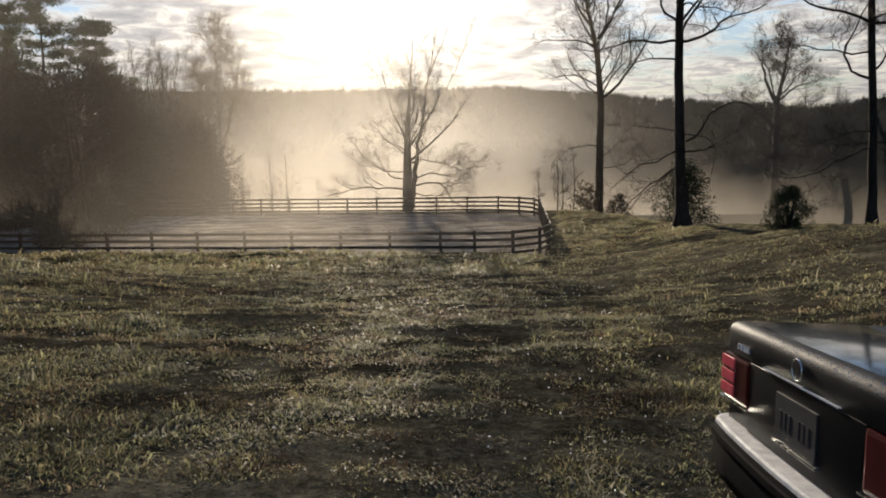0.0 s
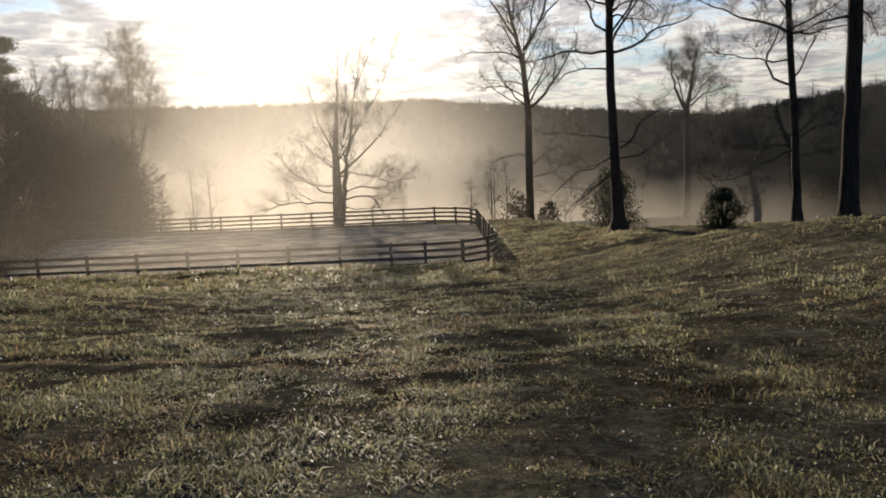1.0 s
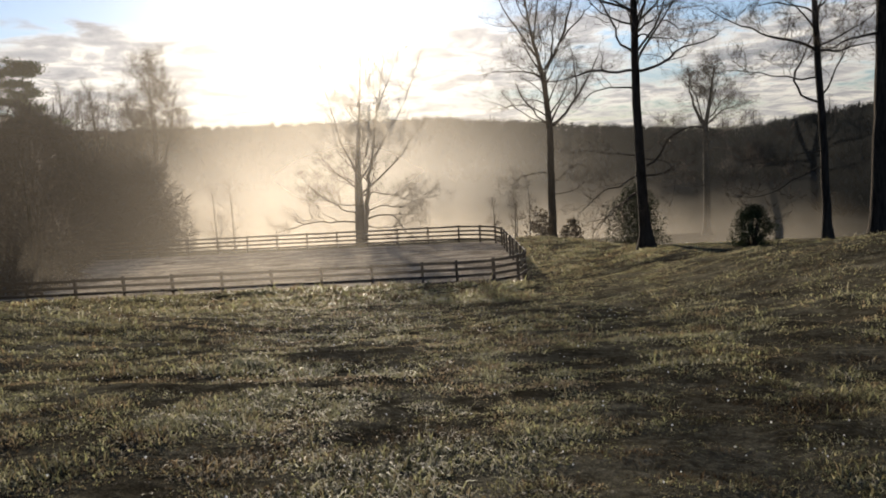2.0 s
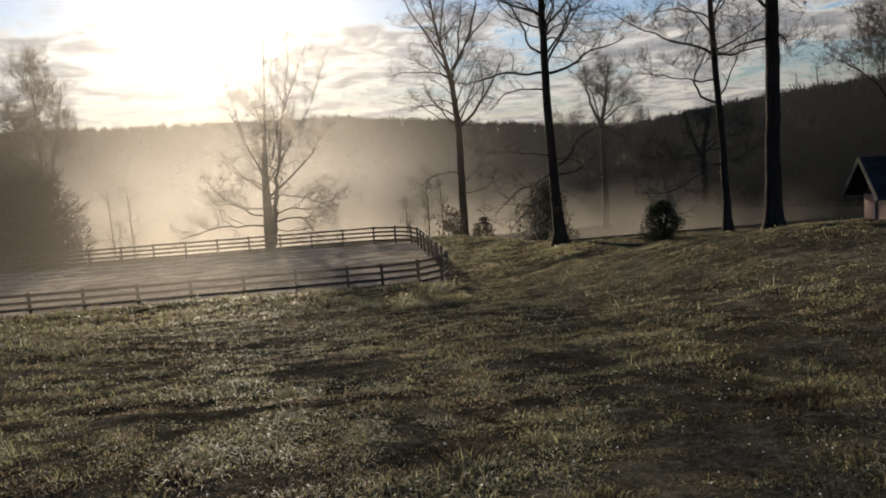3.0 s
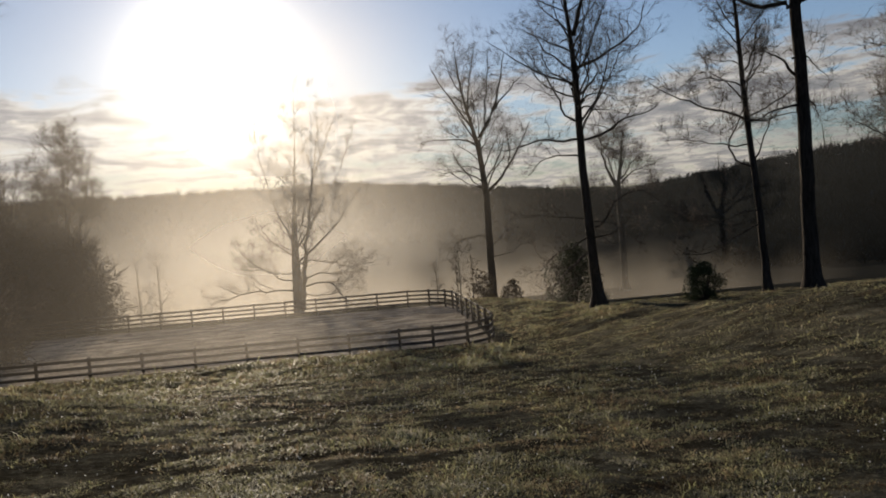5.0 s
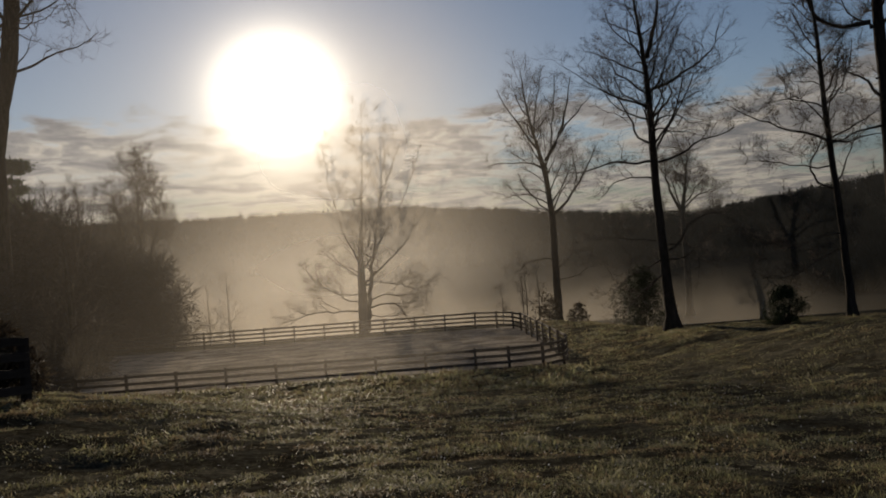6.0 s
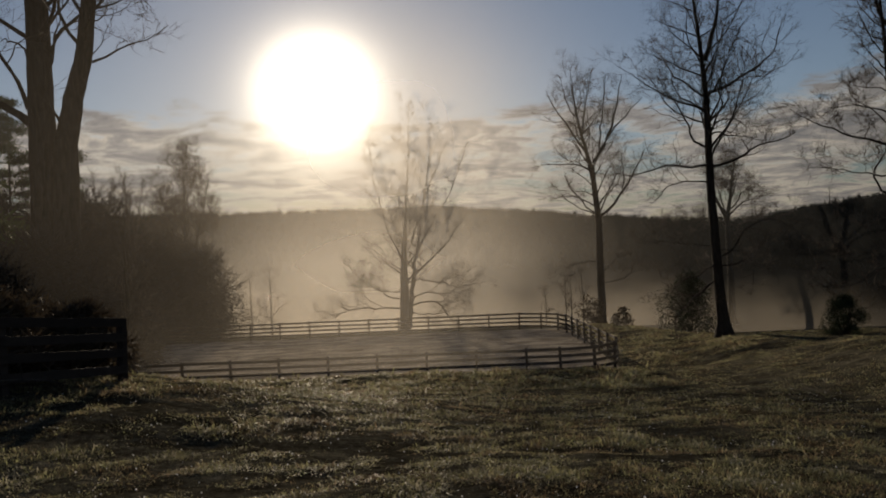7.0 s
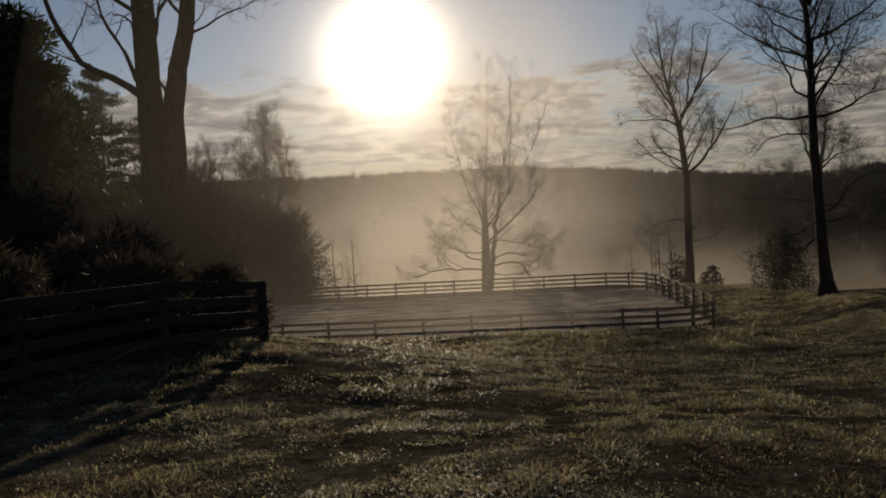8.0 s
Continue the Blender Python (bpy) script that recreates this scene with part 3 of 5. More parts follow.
def bare_tree(name, place, label, stems, limbs=(), seed=1, bark=None, flare=1.6, group="", **over):
    """A leafless tree. stems: lists of (x, z, radius) along each stem in the tree's own upright plane; limbs: (start x, start z,
    x step, z step, length, radius, lift) for the boldest boughs; the rest grows by itself."""
    o, rnd = tree_options(**over), random.Random(seed)
    wood, twigs = Limbs(), Limbs()
    for stem in stems:
        ctrl = np.array([(x, 0.0, z) for x, z, _ in stem], float)
        rad = np.array([r for _, _, r in stem], float)
        n = max(8, int((ctrl[-1, 2] - ctrl[0, 2]) / 0.8))
        t = np.linspace(0, len(ctrl) - 1, n)
        flow = np.array([np.interp(t, range(len(ctrl)), ctrl[:, c]) for c in range(3)]).T
        for _ in range(3):
            flow[1:-1] = (flow[:-2] + 2 * flow[1:-1] + flow[2:]) / 4
        pts = [p for p in flow]
        for k, p in enumerate(pts[1:-1]):
            sway = 0.015 if stem[0][1] < 0.5 else 0.09
            p += np.array([rnd.gauss(0, sway), rnd.gauss(0, sway), 0])
        radii = np.interp(t, range(len(rad)), rad)
        low = np.array([p[2] for p in pts]) - pts[0][2]
        if stem[0][1] < 0.5:
            radii = radii * (1 + (flare - 1) * np.exp(-low / 0.55))
        wood.tube(pts, radii, 10)
        total = float(ctrl[-1, 2] - ctrl[0, 2])
        kids = int(total * o["dense"][0])
        turn = rnd.uniform(0, 6.28)
        for k in range(kids):
            f = o["bare"] + (1 - o["bare"]) * (k + rnd.uniform(0.1, 0.9)) / kids
            i = min(int(f * (n - 1)), n - 2)
            turn += 2.4 + rnd.uniform(-0.4, 0.4)
            up = rnd.uniform(*o["angle"])
            way = (math.cos(turn) * math.sin(up), math.sin(turn) * math.sin(up) * o["flat"], math.cos(up))
            size = total * o["ratio"][0] * (1.25 - 0.85 * f) * rnd.uniform(0.6, 1.2)
            r = min(radii[i] * 0.45, 0.02 + size * 0.010)
            sprout(wood, twigs, bend(pts[i], way, size, 7, rnd, 0.22, o["lift"]), r, 0.012, 1, rnd, o)
    for sx, sz, dx, dz, length, r, lift in limbs:
        depth = rnd.uniform(-0.25, 0.25)
        pts = bend((sx, 0, sz), (dx, depth, dz), length, 12, rnd, 0.22, lift)
        sprout(wood, twigs, pts, r * 0.8, r * 0.16, 1, rnd, o)
    if twigs.hosts and o["twigs"]:
        g = np.random.RandomState(seed)
        pick = g.randint(0, len(twigs.hosts), o["twigs"])
        at, way = [], []
        for k in pick:
            line = twigs.hosts[k][0]
            f = g.uniform(0.15, 1.0) * (len(line) - 1)
            i = min(int(f), len(line) - 2)
            at.append(line[i] + (line[i + 1] - line[i]) * (f - i))
            way.append(line[i + 1] - line[i])
        at, way = np.array(at), np.array(way)
        way = way / np.linalg.norm(way, axis=1)[:, None] + g.normal(0, 0.5, way.shape) + np.array([0, 0, o["lift"] * 3])
        # each twig forks once more on its way out
        way = way / np.linalg.norm(way, axis=1)[:, None]
        half = len(at) // 2
        long_ = g.uniform(0.35, 1.0, len(at)) * o["twig"]
        at[half:2 * half] = at[:half] + way[:half] * (long_[:half] * g.uniform(0.3, 0.9, half))[:, None]
        way[half:2 * half] = way[:half] + g.normal(0, 0.55, (half, 3)) + np.array([0, 0, o["lift"] * 2])
        twigs.spray(at, way, long_, g.uniform(0.5, 1.0, len(at)) * 0.0115 * o["twig"] * o["thin"])
    tree = tagged(new(name), label, "tree", group)
    tree.location = place
    child("trunk", wood.mesh("trunk", bark or M_BARK), tree)
    child("crown", twigs.mesh("crown", M_TWIG), tree, "bare leafless twigs")
    return tree


def on_ground(x, y, sink=0.1):
    return (x, y, float(gh(x, y)) - sink)


# the line of big bare trees past the ring
bare_tree("bare_tree", on_ground(16.6, 34.9), "tall forked bare tree with a low curved limb",
          [[(0.1, 0, 0.40), (0.15, 8, 0.34), (0.2, 11.2, 0.30), (-0.2, 15.8, 0.23), (-0.9, 18.5, 0.15), (-1.5, 21.5, 0.09), (-1.8, 25.2, 0.02)],
           [(-0.2, 15.8, 0.17), (0.9, 18, 0.13), (2.2, 20.6, 0.09), (3.0, 24.4, 0.02)], [(-0.6, 17.4, 0.11), (-2.0, 19.6, 0.08), (-3.4, 21.8, 0.05), (-4.2, 23.6, 0.02)],
           [(-1.0, 18.8, 0.09), (-0.4, 21.5, 0.06), (0.2, 25.2, 0.02)], [(1.2, 18.6, 0.09), (3.0, 20.6, 0.06), (4.8, 22.4, 0.02)], [(0.6, 17.4, 0.08), (1.0, 20.5, 0.06), (1.5, 24.8, 0.02)],
           [(-1.4, 20.8, 0.06), (-2.6, 23.0, 0.04), (-3.0, 25.0, 0.015)], [(0.2, 11.2, 0.15), (2.0, 12.6, 0.11), (3.2, 14.6, 0.08), (4.9, 17.6, 0.02)], [(2.6, 13.4, 0.07), (2.8, 15.4, 0.05), (2.4, 17.6, 0.015)],
           [(0.1, 11.3, 0.08), (-1.6, 13.0, 0.06), (-2.8, 15.4, 0.02)], [(0.1, 11.5, 0.06), (-2.6, 12.6, 0.04), (-4.2, 14.8, 0.015)]],
          [(-0.2, 15.6, -0.9, 0.55, 6.0, 0.12, -0.05), (0.0, 7.0, -1, 0.6, 5.5, 0.08, 0.0), (0.2, 5.0, 1, 0.05, 4.5, 0.06, 0.0), (0.1, 6.0, 1, 0.25, 5.0, 0.06, 0.0)],
          seed=11, bare=0.35, twigs=18000, twig=0.75, thin=0.75, depth=4, dense=(1.5, 1.8, 1.8, 1.5), ratio=(0.26, 0.5, 0.5, 0.5), lift=0.04, angle=(0.4, 1.1))
bare_tree("bare_tree", on_ground(19.95, 9.7), "large dark bare oak with wide drooping lower boughs",
          [[(0.0, 0, 0.36), (-0.25, 5, 0.28), (-0.4, 10.5, 0.23), (-0.35, 15, 0.18), (-0.6, 18, 0.12), (-1.0, 22.5, 0.03)],
           [(-0.35, 17.0, 0.16), (0.5, 19.5, 0.10), (0.9, 22, 0.02)]],
          [(-0.3, 15.0, 1, 0.55, 7.5, 0.16, 0.03), (-0.4, 10.5, 1, 0.25, 6.0, 0.13, 0.04), (-0.4, 10.6, -1, 0.02, 6.0, 0.12, 0.0), (-0.4, 11.6, -1, 0.55, 6.0, 0.11, 0.06),
           (-0.4, 12.6, 1, 0.5, 5.0, 0.10, 0.02), (-0.4, 9.5, -1, 0.5, 4.6, 0.08, 0.02), (-0.2, 4.4, 1, 0.1, 5.2, 0.085, -0.07), (-0.2, 3.6, -1, 0.02, 5.6, 0.08, -0.04), (-0.2, 5.6, -1, 0.2, 5.0, 0.05, -0.06), (-0.2, 5.4, 1, 0.2, 4.6, 0.05, -0.08),
           (-0.2, 4.6, -1, -0.1, 5.5, 0.075, -0.03), (0.1, 5.0, 1, 0.25, 6.2, 0.085, -0.09), (-0.35, 13.8, -1, 0.5, 4.6, 0.09, 0.08), (-0.2, 3.8, -0.7, -0.3, 4.0, 0.06, -0.02)],
          seed=23, bare=0.42, twigs=15000, twig=0.7, thin=0.9, depth=4, dense=(1.5, 1.9, 2.0, 1.8), lift=0.05, flare=1.9)
bare_tree("bare_tree", on_ground(27.4, 3.2), "slender dark bare tree with long crooked level limbs",
          [[(0.2, 0, 0.22), (0.0, 5, 0.175), (-0.35, 9.7, 0.155), (-0.5, 14, 0.11), (-0.7, 18.5, 0.03)]],
          [(-0.3, 7.0, -1, 0.22, 5.0, 0.09, 0.03), (-0.35, 9.4, 1, 0.35, 4.2, 0.10, 0.03), (-0.35, 9.5, -0.9, 0.8, 6.0, 0.10, 0.02), (-0.3, 8.2, -1, 0.05, 5.0, 0.07, 0.03),
           (-0.3, 7.2, 1, 0.25, 4.2, 0.07, 0.02), (-0.4, 11.5, 1, 0.7, 4.0, 0.07, 0.02),
           (0.05, 3.8, -1, 0.1, 5.2, 0.065, -0.03), (0.0, 4.6, -1, 0.3, 4.6, 0.05, -0.03)],
          seed=35, bare=0.5, twigs=10000, twig=0.8, depth=4, dense=(1.1, 1.5, 1.8, 2.0), ratio=(0.24, 0.45, 0.5, 0.5))
bare_tree("bare_tree", on_ground(29.85, 2.65), "massive straight dark trunk of a tall bare tree",
          [[(0.0, 0, 0.46), (0.0, 4, 0.38), (0.15, 10, 0.34), (0.05, 15, 0.29), (-0.1, 21, 0.13), (-0.1, 25, 0.03)]],
          [(-0.15, 10.0, -1, 0.15, 3.0, 0.11, -0.08), (-0.2, 11.6, -1, 0.9, 3.0, 0.12, -0.22), (-0.2, 10.8, 1, 0.0, 3.6, 0.08, -0.04), (-0.3, 12.5, 1, 0.3, 4.4, 0.09, -0.05),
           (-0.4, 15.5, -1, 0.2, 8.0, 0.17, 0.02), (-0.4, 16.8, -1, 0.35, 8.5, 0.15, 0.02), (-0.4, 15.2, 1, 0.4, 6.0, 0.13, 0.03)],
          seed=47, bare=0.6, twigs=14000, depth=4, dense=(1.0, 1.4, 1.8, 2.0))
bare_tree("bare_tree", on_ground(46.4, 88.4), "spreading bare tree standing in the valley mist",
          [[(0, 0, 0.62), (0.1, 9, 0.50), (0.0, 17.5, 0.40), (0.7, 21, 0.24), (1.6, 27, 0.05)], [(0.0, 17, 0.30), (-1.8, 21, 0.19), (-2.6, 26.5, 0.04)]],
          [(0, 17.4, -1, 0.22, 9.5, 0.22, 0.05), (0, 17.8, 1, 0.25, 10, 0.22, 0.05), (0, 18.2, -0.8, 0.6, 9, 0.19, 0.03), (0.2, 18.6, 0.8, 0.7, 9, 0.19, 0.03), (0, 16.2, 1, 0.05, 8, 0.14, 0.06),
           (0, 16.4, -1, 0.0, 7.5, 0.13, 0.06), (0.3, 19.5, 0.35, 1, 7, 0.16, 0.03), (0, 9, 1, 0.1, 7, 0.12, -0.03), (0, 8.5, -1, 0.1, 7, 0.12, -0.03)],
          seed=53, bare=0.68, depth=4, twigs=16000, twig=1.3, thin=0.8, dense=(0.9, 1.5, 1.5, 1.4), ratio=(0.26, 0.5, 0.5, 0.5), angle=(0.5, 1.0))
bare_tree("bare_tree", on_ground(-3.0, 44.6), "tall old bare oak with sweeping low limbs behind the ring fence",
          [[(0, 0, 0.60), (0.1, 5, 0.50), (0.2, 9.0, 0.34), (0.6, 14, 0.12), (1.2, 20, 0.05), (1.5, 26, 0.02)], [(0.5, 1.5, 0.30), (0.9, 5, 0.26), (1.6, 10.0, 0.13), (2.9, 16.5, 0.05), (4.0, 23.5, 0.02)],
           [(0.3, 8.0, 0.12), (3.2, 12, 0.06), (5.8, 16.5, 0.035), (7.4, 20.5, 0.02)], [(0.1, 8.6, 0.11), (-1.8, 13, 0.06), (-2.8, 18.5, 0.035), (-3.2, 23.0, 0.02)],
           [(0.3, 6.5, 0.13), (4.2, 9.5, 0.08), (7.6, 14.0, 0.02)], [(0.8, 10.0, 0.12), (2.6, 15, 0.07), (5.6, 22, 0.02)]],
          [(0, 3.6, -1, 0.10, 9.5, 0.15, -0.03), (0, 4.6, -1, 0.20, 8.5, 0.12, -0.04), (0.4, 3.9, 1, 0.15, 9.5, 0.15, -0.02), (0.4, 4.8, 1, 0.25, 9.0, 0.12, -0.03),
           (0.3, 3.2, 0.8, 0.05, 7.0, 0.10, -0.03), (0, 5.6, -1, 0.35, 7.5, 0.10, -0.03), (0.6, 6.4, 1, 0.4, 8.5, 0.10, -0.01)],
          seed=61, bare=0.3, depth=4, twigs=34000, twig=0.7, thin=0.85, dense=(1.1, 1.7, 1.9, 1.8), ratio=(0.22, 0.5, 0.5, 0.5), angle=(0.4, 1.0), lift=0.06, flare=1.5)
bare_tree("bare_tree", on_ground(-10.65, -8.2), "huge old tree with twin trunks and heavy rising limbs",
          [[(-0.95, 0, 0.62), (-0.95, 6, 0.56), (-0.98, 10.5, 0.50), (-0.95, 15, 0.44), (-1.3, 20, 0.28), (-1.7, 26, 0.06)],
           [(-0.15, 0, 0.55), (-0.12, 6, 0.49), (-0.08, 9.8, 0.46), (0.25, 11.6, 0.38), (0.85, 13.6, 0.32), (1.15, 16.2, 0.27), (1.3, 20, 0.2), (1.8, 26, 0.05)]],
          [(-1.3, 11.0, -1, 0.8, 8.0, 0.24, 0.02), (-1.2, 11.2, -0.6, 1, 6.5, 0.13, 0.02), (-0.8, 12.6, 0.8, 1, 5.5, 0.15, 0.03), (-0.1, 10.6, -0.15, 1, 2.2, 0.10, 0.03), (0.7, 13.2, 0.7, 1, 3.0, 0.04, 0.02),
           (-1.1, 14, -0.8, 1, 6.0, 0.15, 0.04), (-1.0, 12.6, -0.3, 1, 4.5, 0.08, 0.03)],
          seed=71, bare=0.55, depth=3, dense=(0.7, 0.9, 1.6, 2.0), flare=1.15, twigs=4000)
bare_tree("bare_tree", on_ground(47.3, 16.4), "spreading bare tree behind the shed",
          [[(0, 0, 0.34), (0, 9, 0.28), (0.1, 14, 0.20), (0, 21, 0.03)]],
          [(0, 9.5, -1, 0.35, 9, 0.16, 0.07), (0, 10.5, 1, 0.6, 7, 0.13, 0.06), (0, 12, -0.8, 0.9, 8, 0.14, 0.04), (0, 12.5, 0.6, 1, 7, 0.12, 0.04), (0, 9, -1, 0.1, 8, 0.12, 0.06)],
          seed=83, bare=0.5, twigs=12000, twig=1.2, depth=4, dense=(1.1, 1.4, 1.7, 2.0))
bare_tree("bare_tree", on_ground(41.2, 4.3), "dark bare tree with two close trunks behind the shed",
          [[(-0.25, 0, 0.42), (-0.35, 8, 0.34), (-0.6, 14, 0.26), (-0.9, 21, 0.05)], [(0.35, 0, 0.36), (0.6, 8, 0.28), (0.9, 14, 0.22), (1.2, 21, 0.05)]],
          [(-0.4, 11, -1, 0.2, 6, 0.13, 0.04), (-0.4, 13, -1, 0.6, 7, 0.14, 0.04), (0.7, 11, 1, 0.3, 6, 0.12, 0.03)],
          seed=97, bare=0.5, depth=3)

# saplings by the ring's far corner
for k, (x, y, h) in enumerate(((12.9, 27.5, 4.6), (14.3, 30.5, 5.2), (11.2, 33.0, 4.2), (13.4, 36.0, 6.0))):
    bare_tree("sapling", on_ground(x, y), "thin bare sapling in rough grass past the ring", [[(0, 0, 0.05), (0.1, h * 0.5, 0.035), (0.0, h, 0.008)]],
              seed=150 + k, bare=0.2, depth=3, dense=(2.0, 2.0, 2.0, 2.0), ratio=(0.25, 0.4, 0.5, 0.5), twigs=500, twig=0.6, flare=1.0, group="saplings")


# ---- evergreens and shrubs ----
def leaf_cloud(centres, sizes, per, leaf, rnd, squash=1.0, mat=None, name="leaves", narrow=0.45):
    """Small pointed leaves thrown round many clump centres."""
    g = np.random.RandomState(rnd)
    centres, sizes = np.asarray(centres, float), np.asarray(sizes, float)
    idx = np.repeat(np.arange(len(centres)), per)
    d = g.normal(size=(len(idx), 3))
    d /= np.linalg.norm(d, axis=1)[:, None]
    d *= g.uniform(0.35, 1.0, (len(idx), 1)) ** 0.6
    at = centres[idx] + d * sizes[idx][:, None] * np.array([1, 1, squash])
    out = d + g.normal(0, 0.5, d.shape)
    out /= np.linalg.norm(out, axis=1)[:, None]
    side = np.cross(out, g.normal(size=out.shape))
    side /= np.linalg.norm(side, axis=1)[:, None]
    ln = leaf * g.uniform(0.6, 1.3, (len(idx), 1))
    a, b, c, e = at, at + out * ln * 0.5 + side * ln * narrow * 0.5, at + out * ln, at + out * ln * 0.5 - side * ln * narrow * 0.5
    verts = np.stack([a, b, c, e], 1).reshape(-1, 3)
    faces = np.arange(len(idx) * 4).reshape(-1, 4)
    return mesh_fast(name, verts, faces, mat or M_SHRUB)


def shrub(place, high, wide, label, seed, mat=None, leaf=0.16, clumps=60, per=70, category="bush", narrow=0.45):
    g, rnd = np.random.RandomState(seed), random.Random(seed)
    kind_name = {"undergrowth": "undergrowth_bush", "thicket": "thicket"}.get(category, "brushy_shrub" if mat is M_BRUSH else "evergreen_bush")
    ob = tagged(new(kind_name), label, category)
    ob.location = place
    wood = Limbs()
    centres, sizes = [], []
    for k in range(clumps):
        a, f = g.uniform(0, 6.28), g.uniform(0.06, 0.98)
        bulge = math.sin(math.pi * min(1.0, 0.22 + 0.78 * f) ** 0.9) ** 0.6
        r = wide / 2 * bulge * g.uniform(0.35, 1.0)
        c = (math.cos(a) * r, math.sin(a) * r, high * f)
        centres.append(c)
        sizes.append(high * 0.11 * g.uniform(0.7, 1.4))
        if k % 3 == 0:
            wood.tube(bend((0, 0, 0), c, max(0.3, float(np.linalg.norm(c))), 4, rnd, 0.08, 0.02), [0.035, 0.03, 0.024, 0.016, 0.008], 4)
    child("branchwork", wood.mesh("branchwork", M_BARK), ob)
    child("foliage", leaf_cloud(centres, sizes, per, leaf, seed, 1.0, mat, narrow=narrow), ob)
    return ob


shrub(on_ground(23.4, 1.8), 2.0, 2.3, "dense round dark evergreen bush on the crest", 5, None, 0.065, 110, 150)
shrub(on_ground(23.2, 29.5), 6.6, 4.8, "dark brown-green evergreen bush past the crest", 6, None, 0.15, 120, 150)
shrub(on_ground(15.4, 33.0), 3.3, 2.6, "loose brown brushy shrub at the foot of a tree", 7, M_BRUSH, 0.22, 45, 34)
shrub(on_ground(18.4, 33.5), 2.8, 2.2, "loose brown brushy shrub at the foot of a tree", 8, M_BRUSH, 0.22, 40, 34)


def pine(place, high, label, seed, bare=0.45, wide=3.4, tufts=8):
    """A pine: straight trunk, level whorls of boughs carrying flat tufts of needles."""
    g, rnd = np.random.RandomState(seed), random.Random(seed)
    ob = tagged(new("pine_tree"), label, "pine")
    ob.location = place
    wood, centres, sizes = Limbs(), [], []
    n = 10
    wood.tube([(0.12 * math.sin(i), 0.1 * math.cos(i * 1.3), high * i / n) for i in range(n + 1)], [0.36 * (1 - 0.93 * i / n) + 0.02 for i in range(n + 1)], 8)
    z = high * bare
    while z < high * 0.985:
        f = (z - high * bare) / (high * (1 - bare))
        for k in range(g.randint(4, 7)):
            a, ln = g.uniform(0, 6.28), wide * (1.0 - 0.72 * f ** 1.3) * g.uniform(0.45, 1.15)
            pts = bend((0, 0, z), (math.cos(a), math.sin(a), 0.15), ln, 4, rnd, 0.10, 0.03)
            wood.tube(pts, [0.07, 0.05, 0.04, 0.03, 0.012], 4)
            for q in range(tufts):
                t = g.uniform(0.35, 1.05)
                p = np.array(pts[min(4, int(t * 4))]) + g.normal(0, 0.35, 3) * np.array([1, 1, 0.35])
                centres.append(p)
                sizes.append(g.uniform(0.35, 0.65) * (1 + 0.06 * (wide - 4)))
        z += high * g.uniform(0.035, 0.06)
    child("trunk", wood.mesh("trunk", M_BARK), ob)
    child("foliage", leaf_cloud(centres, sizes, 26, 0.46, seed, 0.42, M_NEEDLE, narrow=0.22), ob)
    return ob


pine(on_ground(-62.5, 70), 36, "tall dark pine rising over the edge of the woods", 3, 0.34, 9.5, 20)
pine(on_ground(-56.5, 74), 30, "dark pine with level boughs at the edge of the woods", 4, 0.34, 8.5, 18)
pine(on_ground(-70, 72), 33, "dark pine with level boughs at the edge of the woods", 14, 0.34, 8.0, 16)
pine(on_ground(-16.5, -9.5), 13.6, "dense dark evergreen close to the paddock fence", 9, 0.12, 4.6, 12)
pine(on_ground(-19.5, -3.5), 13.0, "dense dark evergreen close to the paddock fence", 19, 0.12, 4.4, 12)

# trees showing over the western woods
round_tree = bare_tree("bare_tree", on_ground(-45, 91), "fine-twigged round-headed bare tree over the western woods",
                       [[(0, 0, 0.5), (0, 12, 0.4), (0, 20, 0.22), (0, 31, 0.03)], [(0.2, 10, 0.3), (2.5, 18, 0.2), (4.6, 27, 0.03)], [(-0.2, 10, 0.3), (-2.6, 18, 0.2), (-4.4, 27, 0.03)]],
                       seed=101, bare=0.4, depth=4, dense=(1.1, 1.1, 1.2, 1.4), ratio=(0.36, 0.5, 0.5, 0.5), angle=(0.5, 1.0), lift=0.09, bark=M_BARK_PALE, twigs=20000, twig=1.8, thin=0.8)
for k, (x, y, s) in enumerate(((-55, 92, 1.0), (-58.5, 95, 0.95), (-62, 95, 1.0), (-65, 94, 0.85))):
    bare_tree("bare_tree", on_ground(x, y), "slim bare tree over the western woods",
              [[(0, 0, 0.35), (0.2, 14 * s, 0.26), (-0.4, 20 * s, 0.16), (-0.9, 28 * s, 0.03)], [(0.1, 15 * s, 0.18), (1.4, 20 * s, 0.12), (2.4, 27 * s, 0.02)]],
              seed=110 + k, bare=0.55, depth=3, dense=(0.9, 1.2, 1.5, 1.6), ratio=(0.22, 0.45, 0.5, 0.5), angle=(0.3, 0.7), lift=0.12, bark=M_BARK_PALE, twigs=3500, twig=1.5, thin=0.6, group="slim trees")

# the western woods by the ring: a few kinds, planted many times
kinds = []
for k in range(4):
    kinds.append(bare_tree("woodland_tree", on_ground(-30 - 3 * k, 28 + 5 * k), "dark bare woodland tree in a dense stand",
                           [[(0, 0, 0.22), (0.2 - 0.1 * k, 6, 0.16), (0.3, 12, 0.03)]],
                           [(0, 2.5, -1, 0.5, 4, 0.06, 0.05), (0, 2.0, 1, 0.6, 4, 0.06, 0.05), (0, 4, 0.6, 0.8, 4, 0.06, 0.05)],
                           seed=130 + k, bare=0.12, depth=2, dense=(1.6, 1.6, 1.6, 1.6), ratio=(0.40, 0.55, 0.5, 0.5), twigs=260, twig=2.2, group="western woods"))
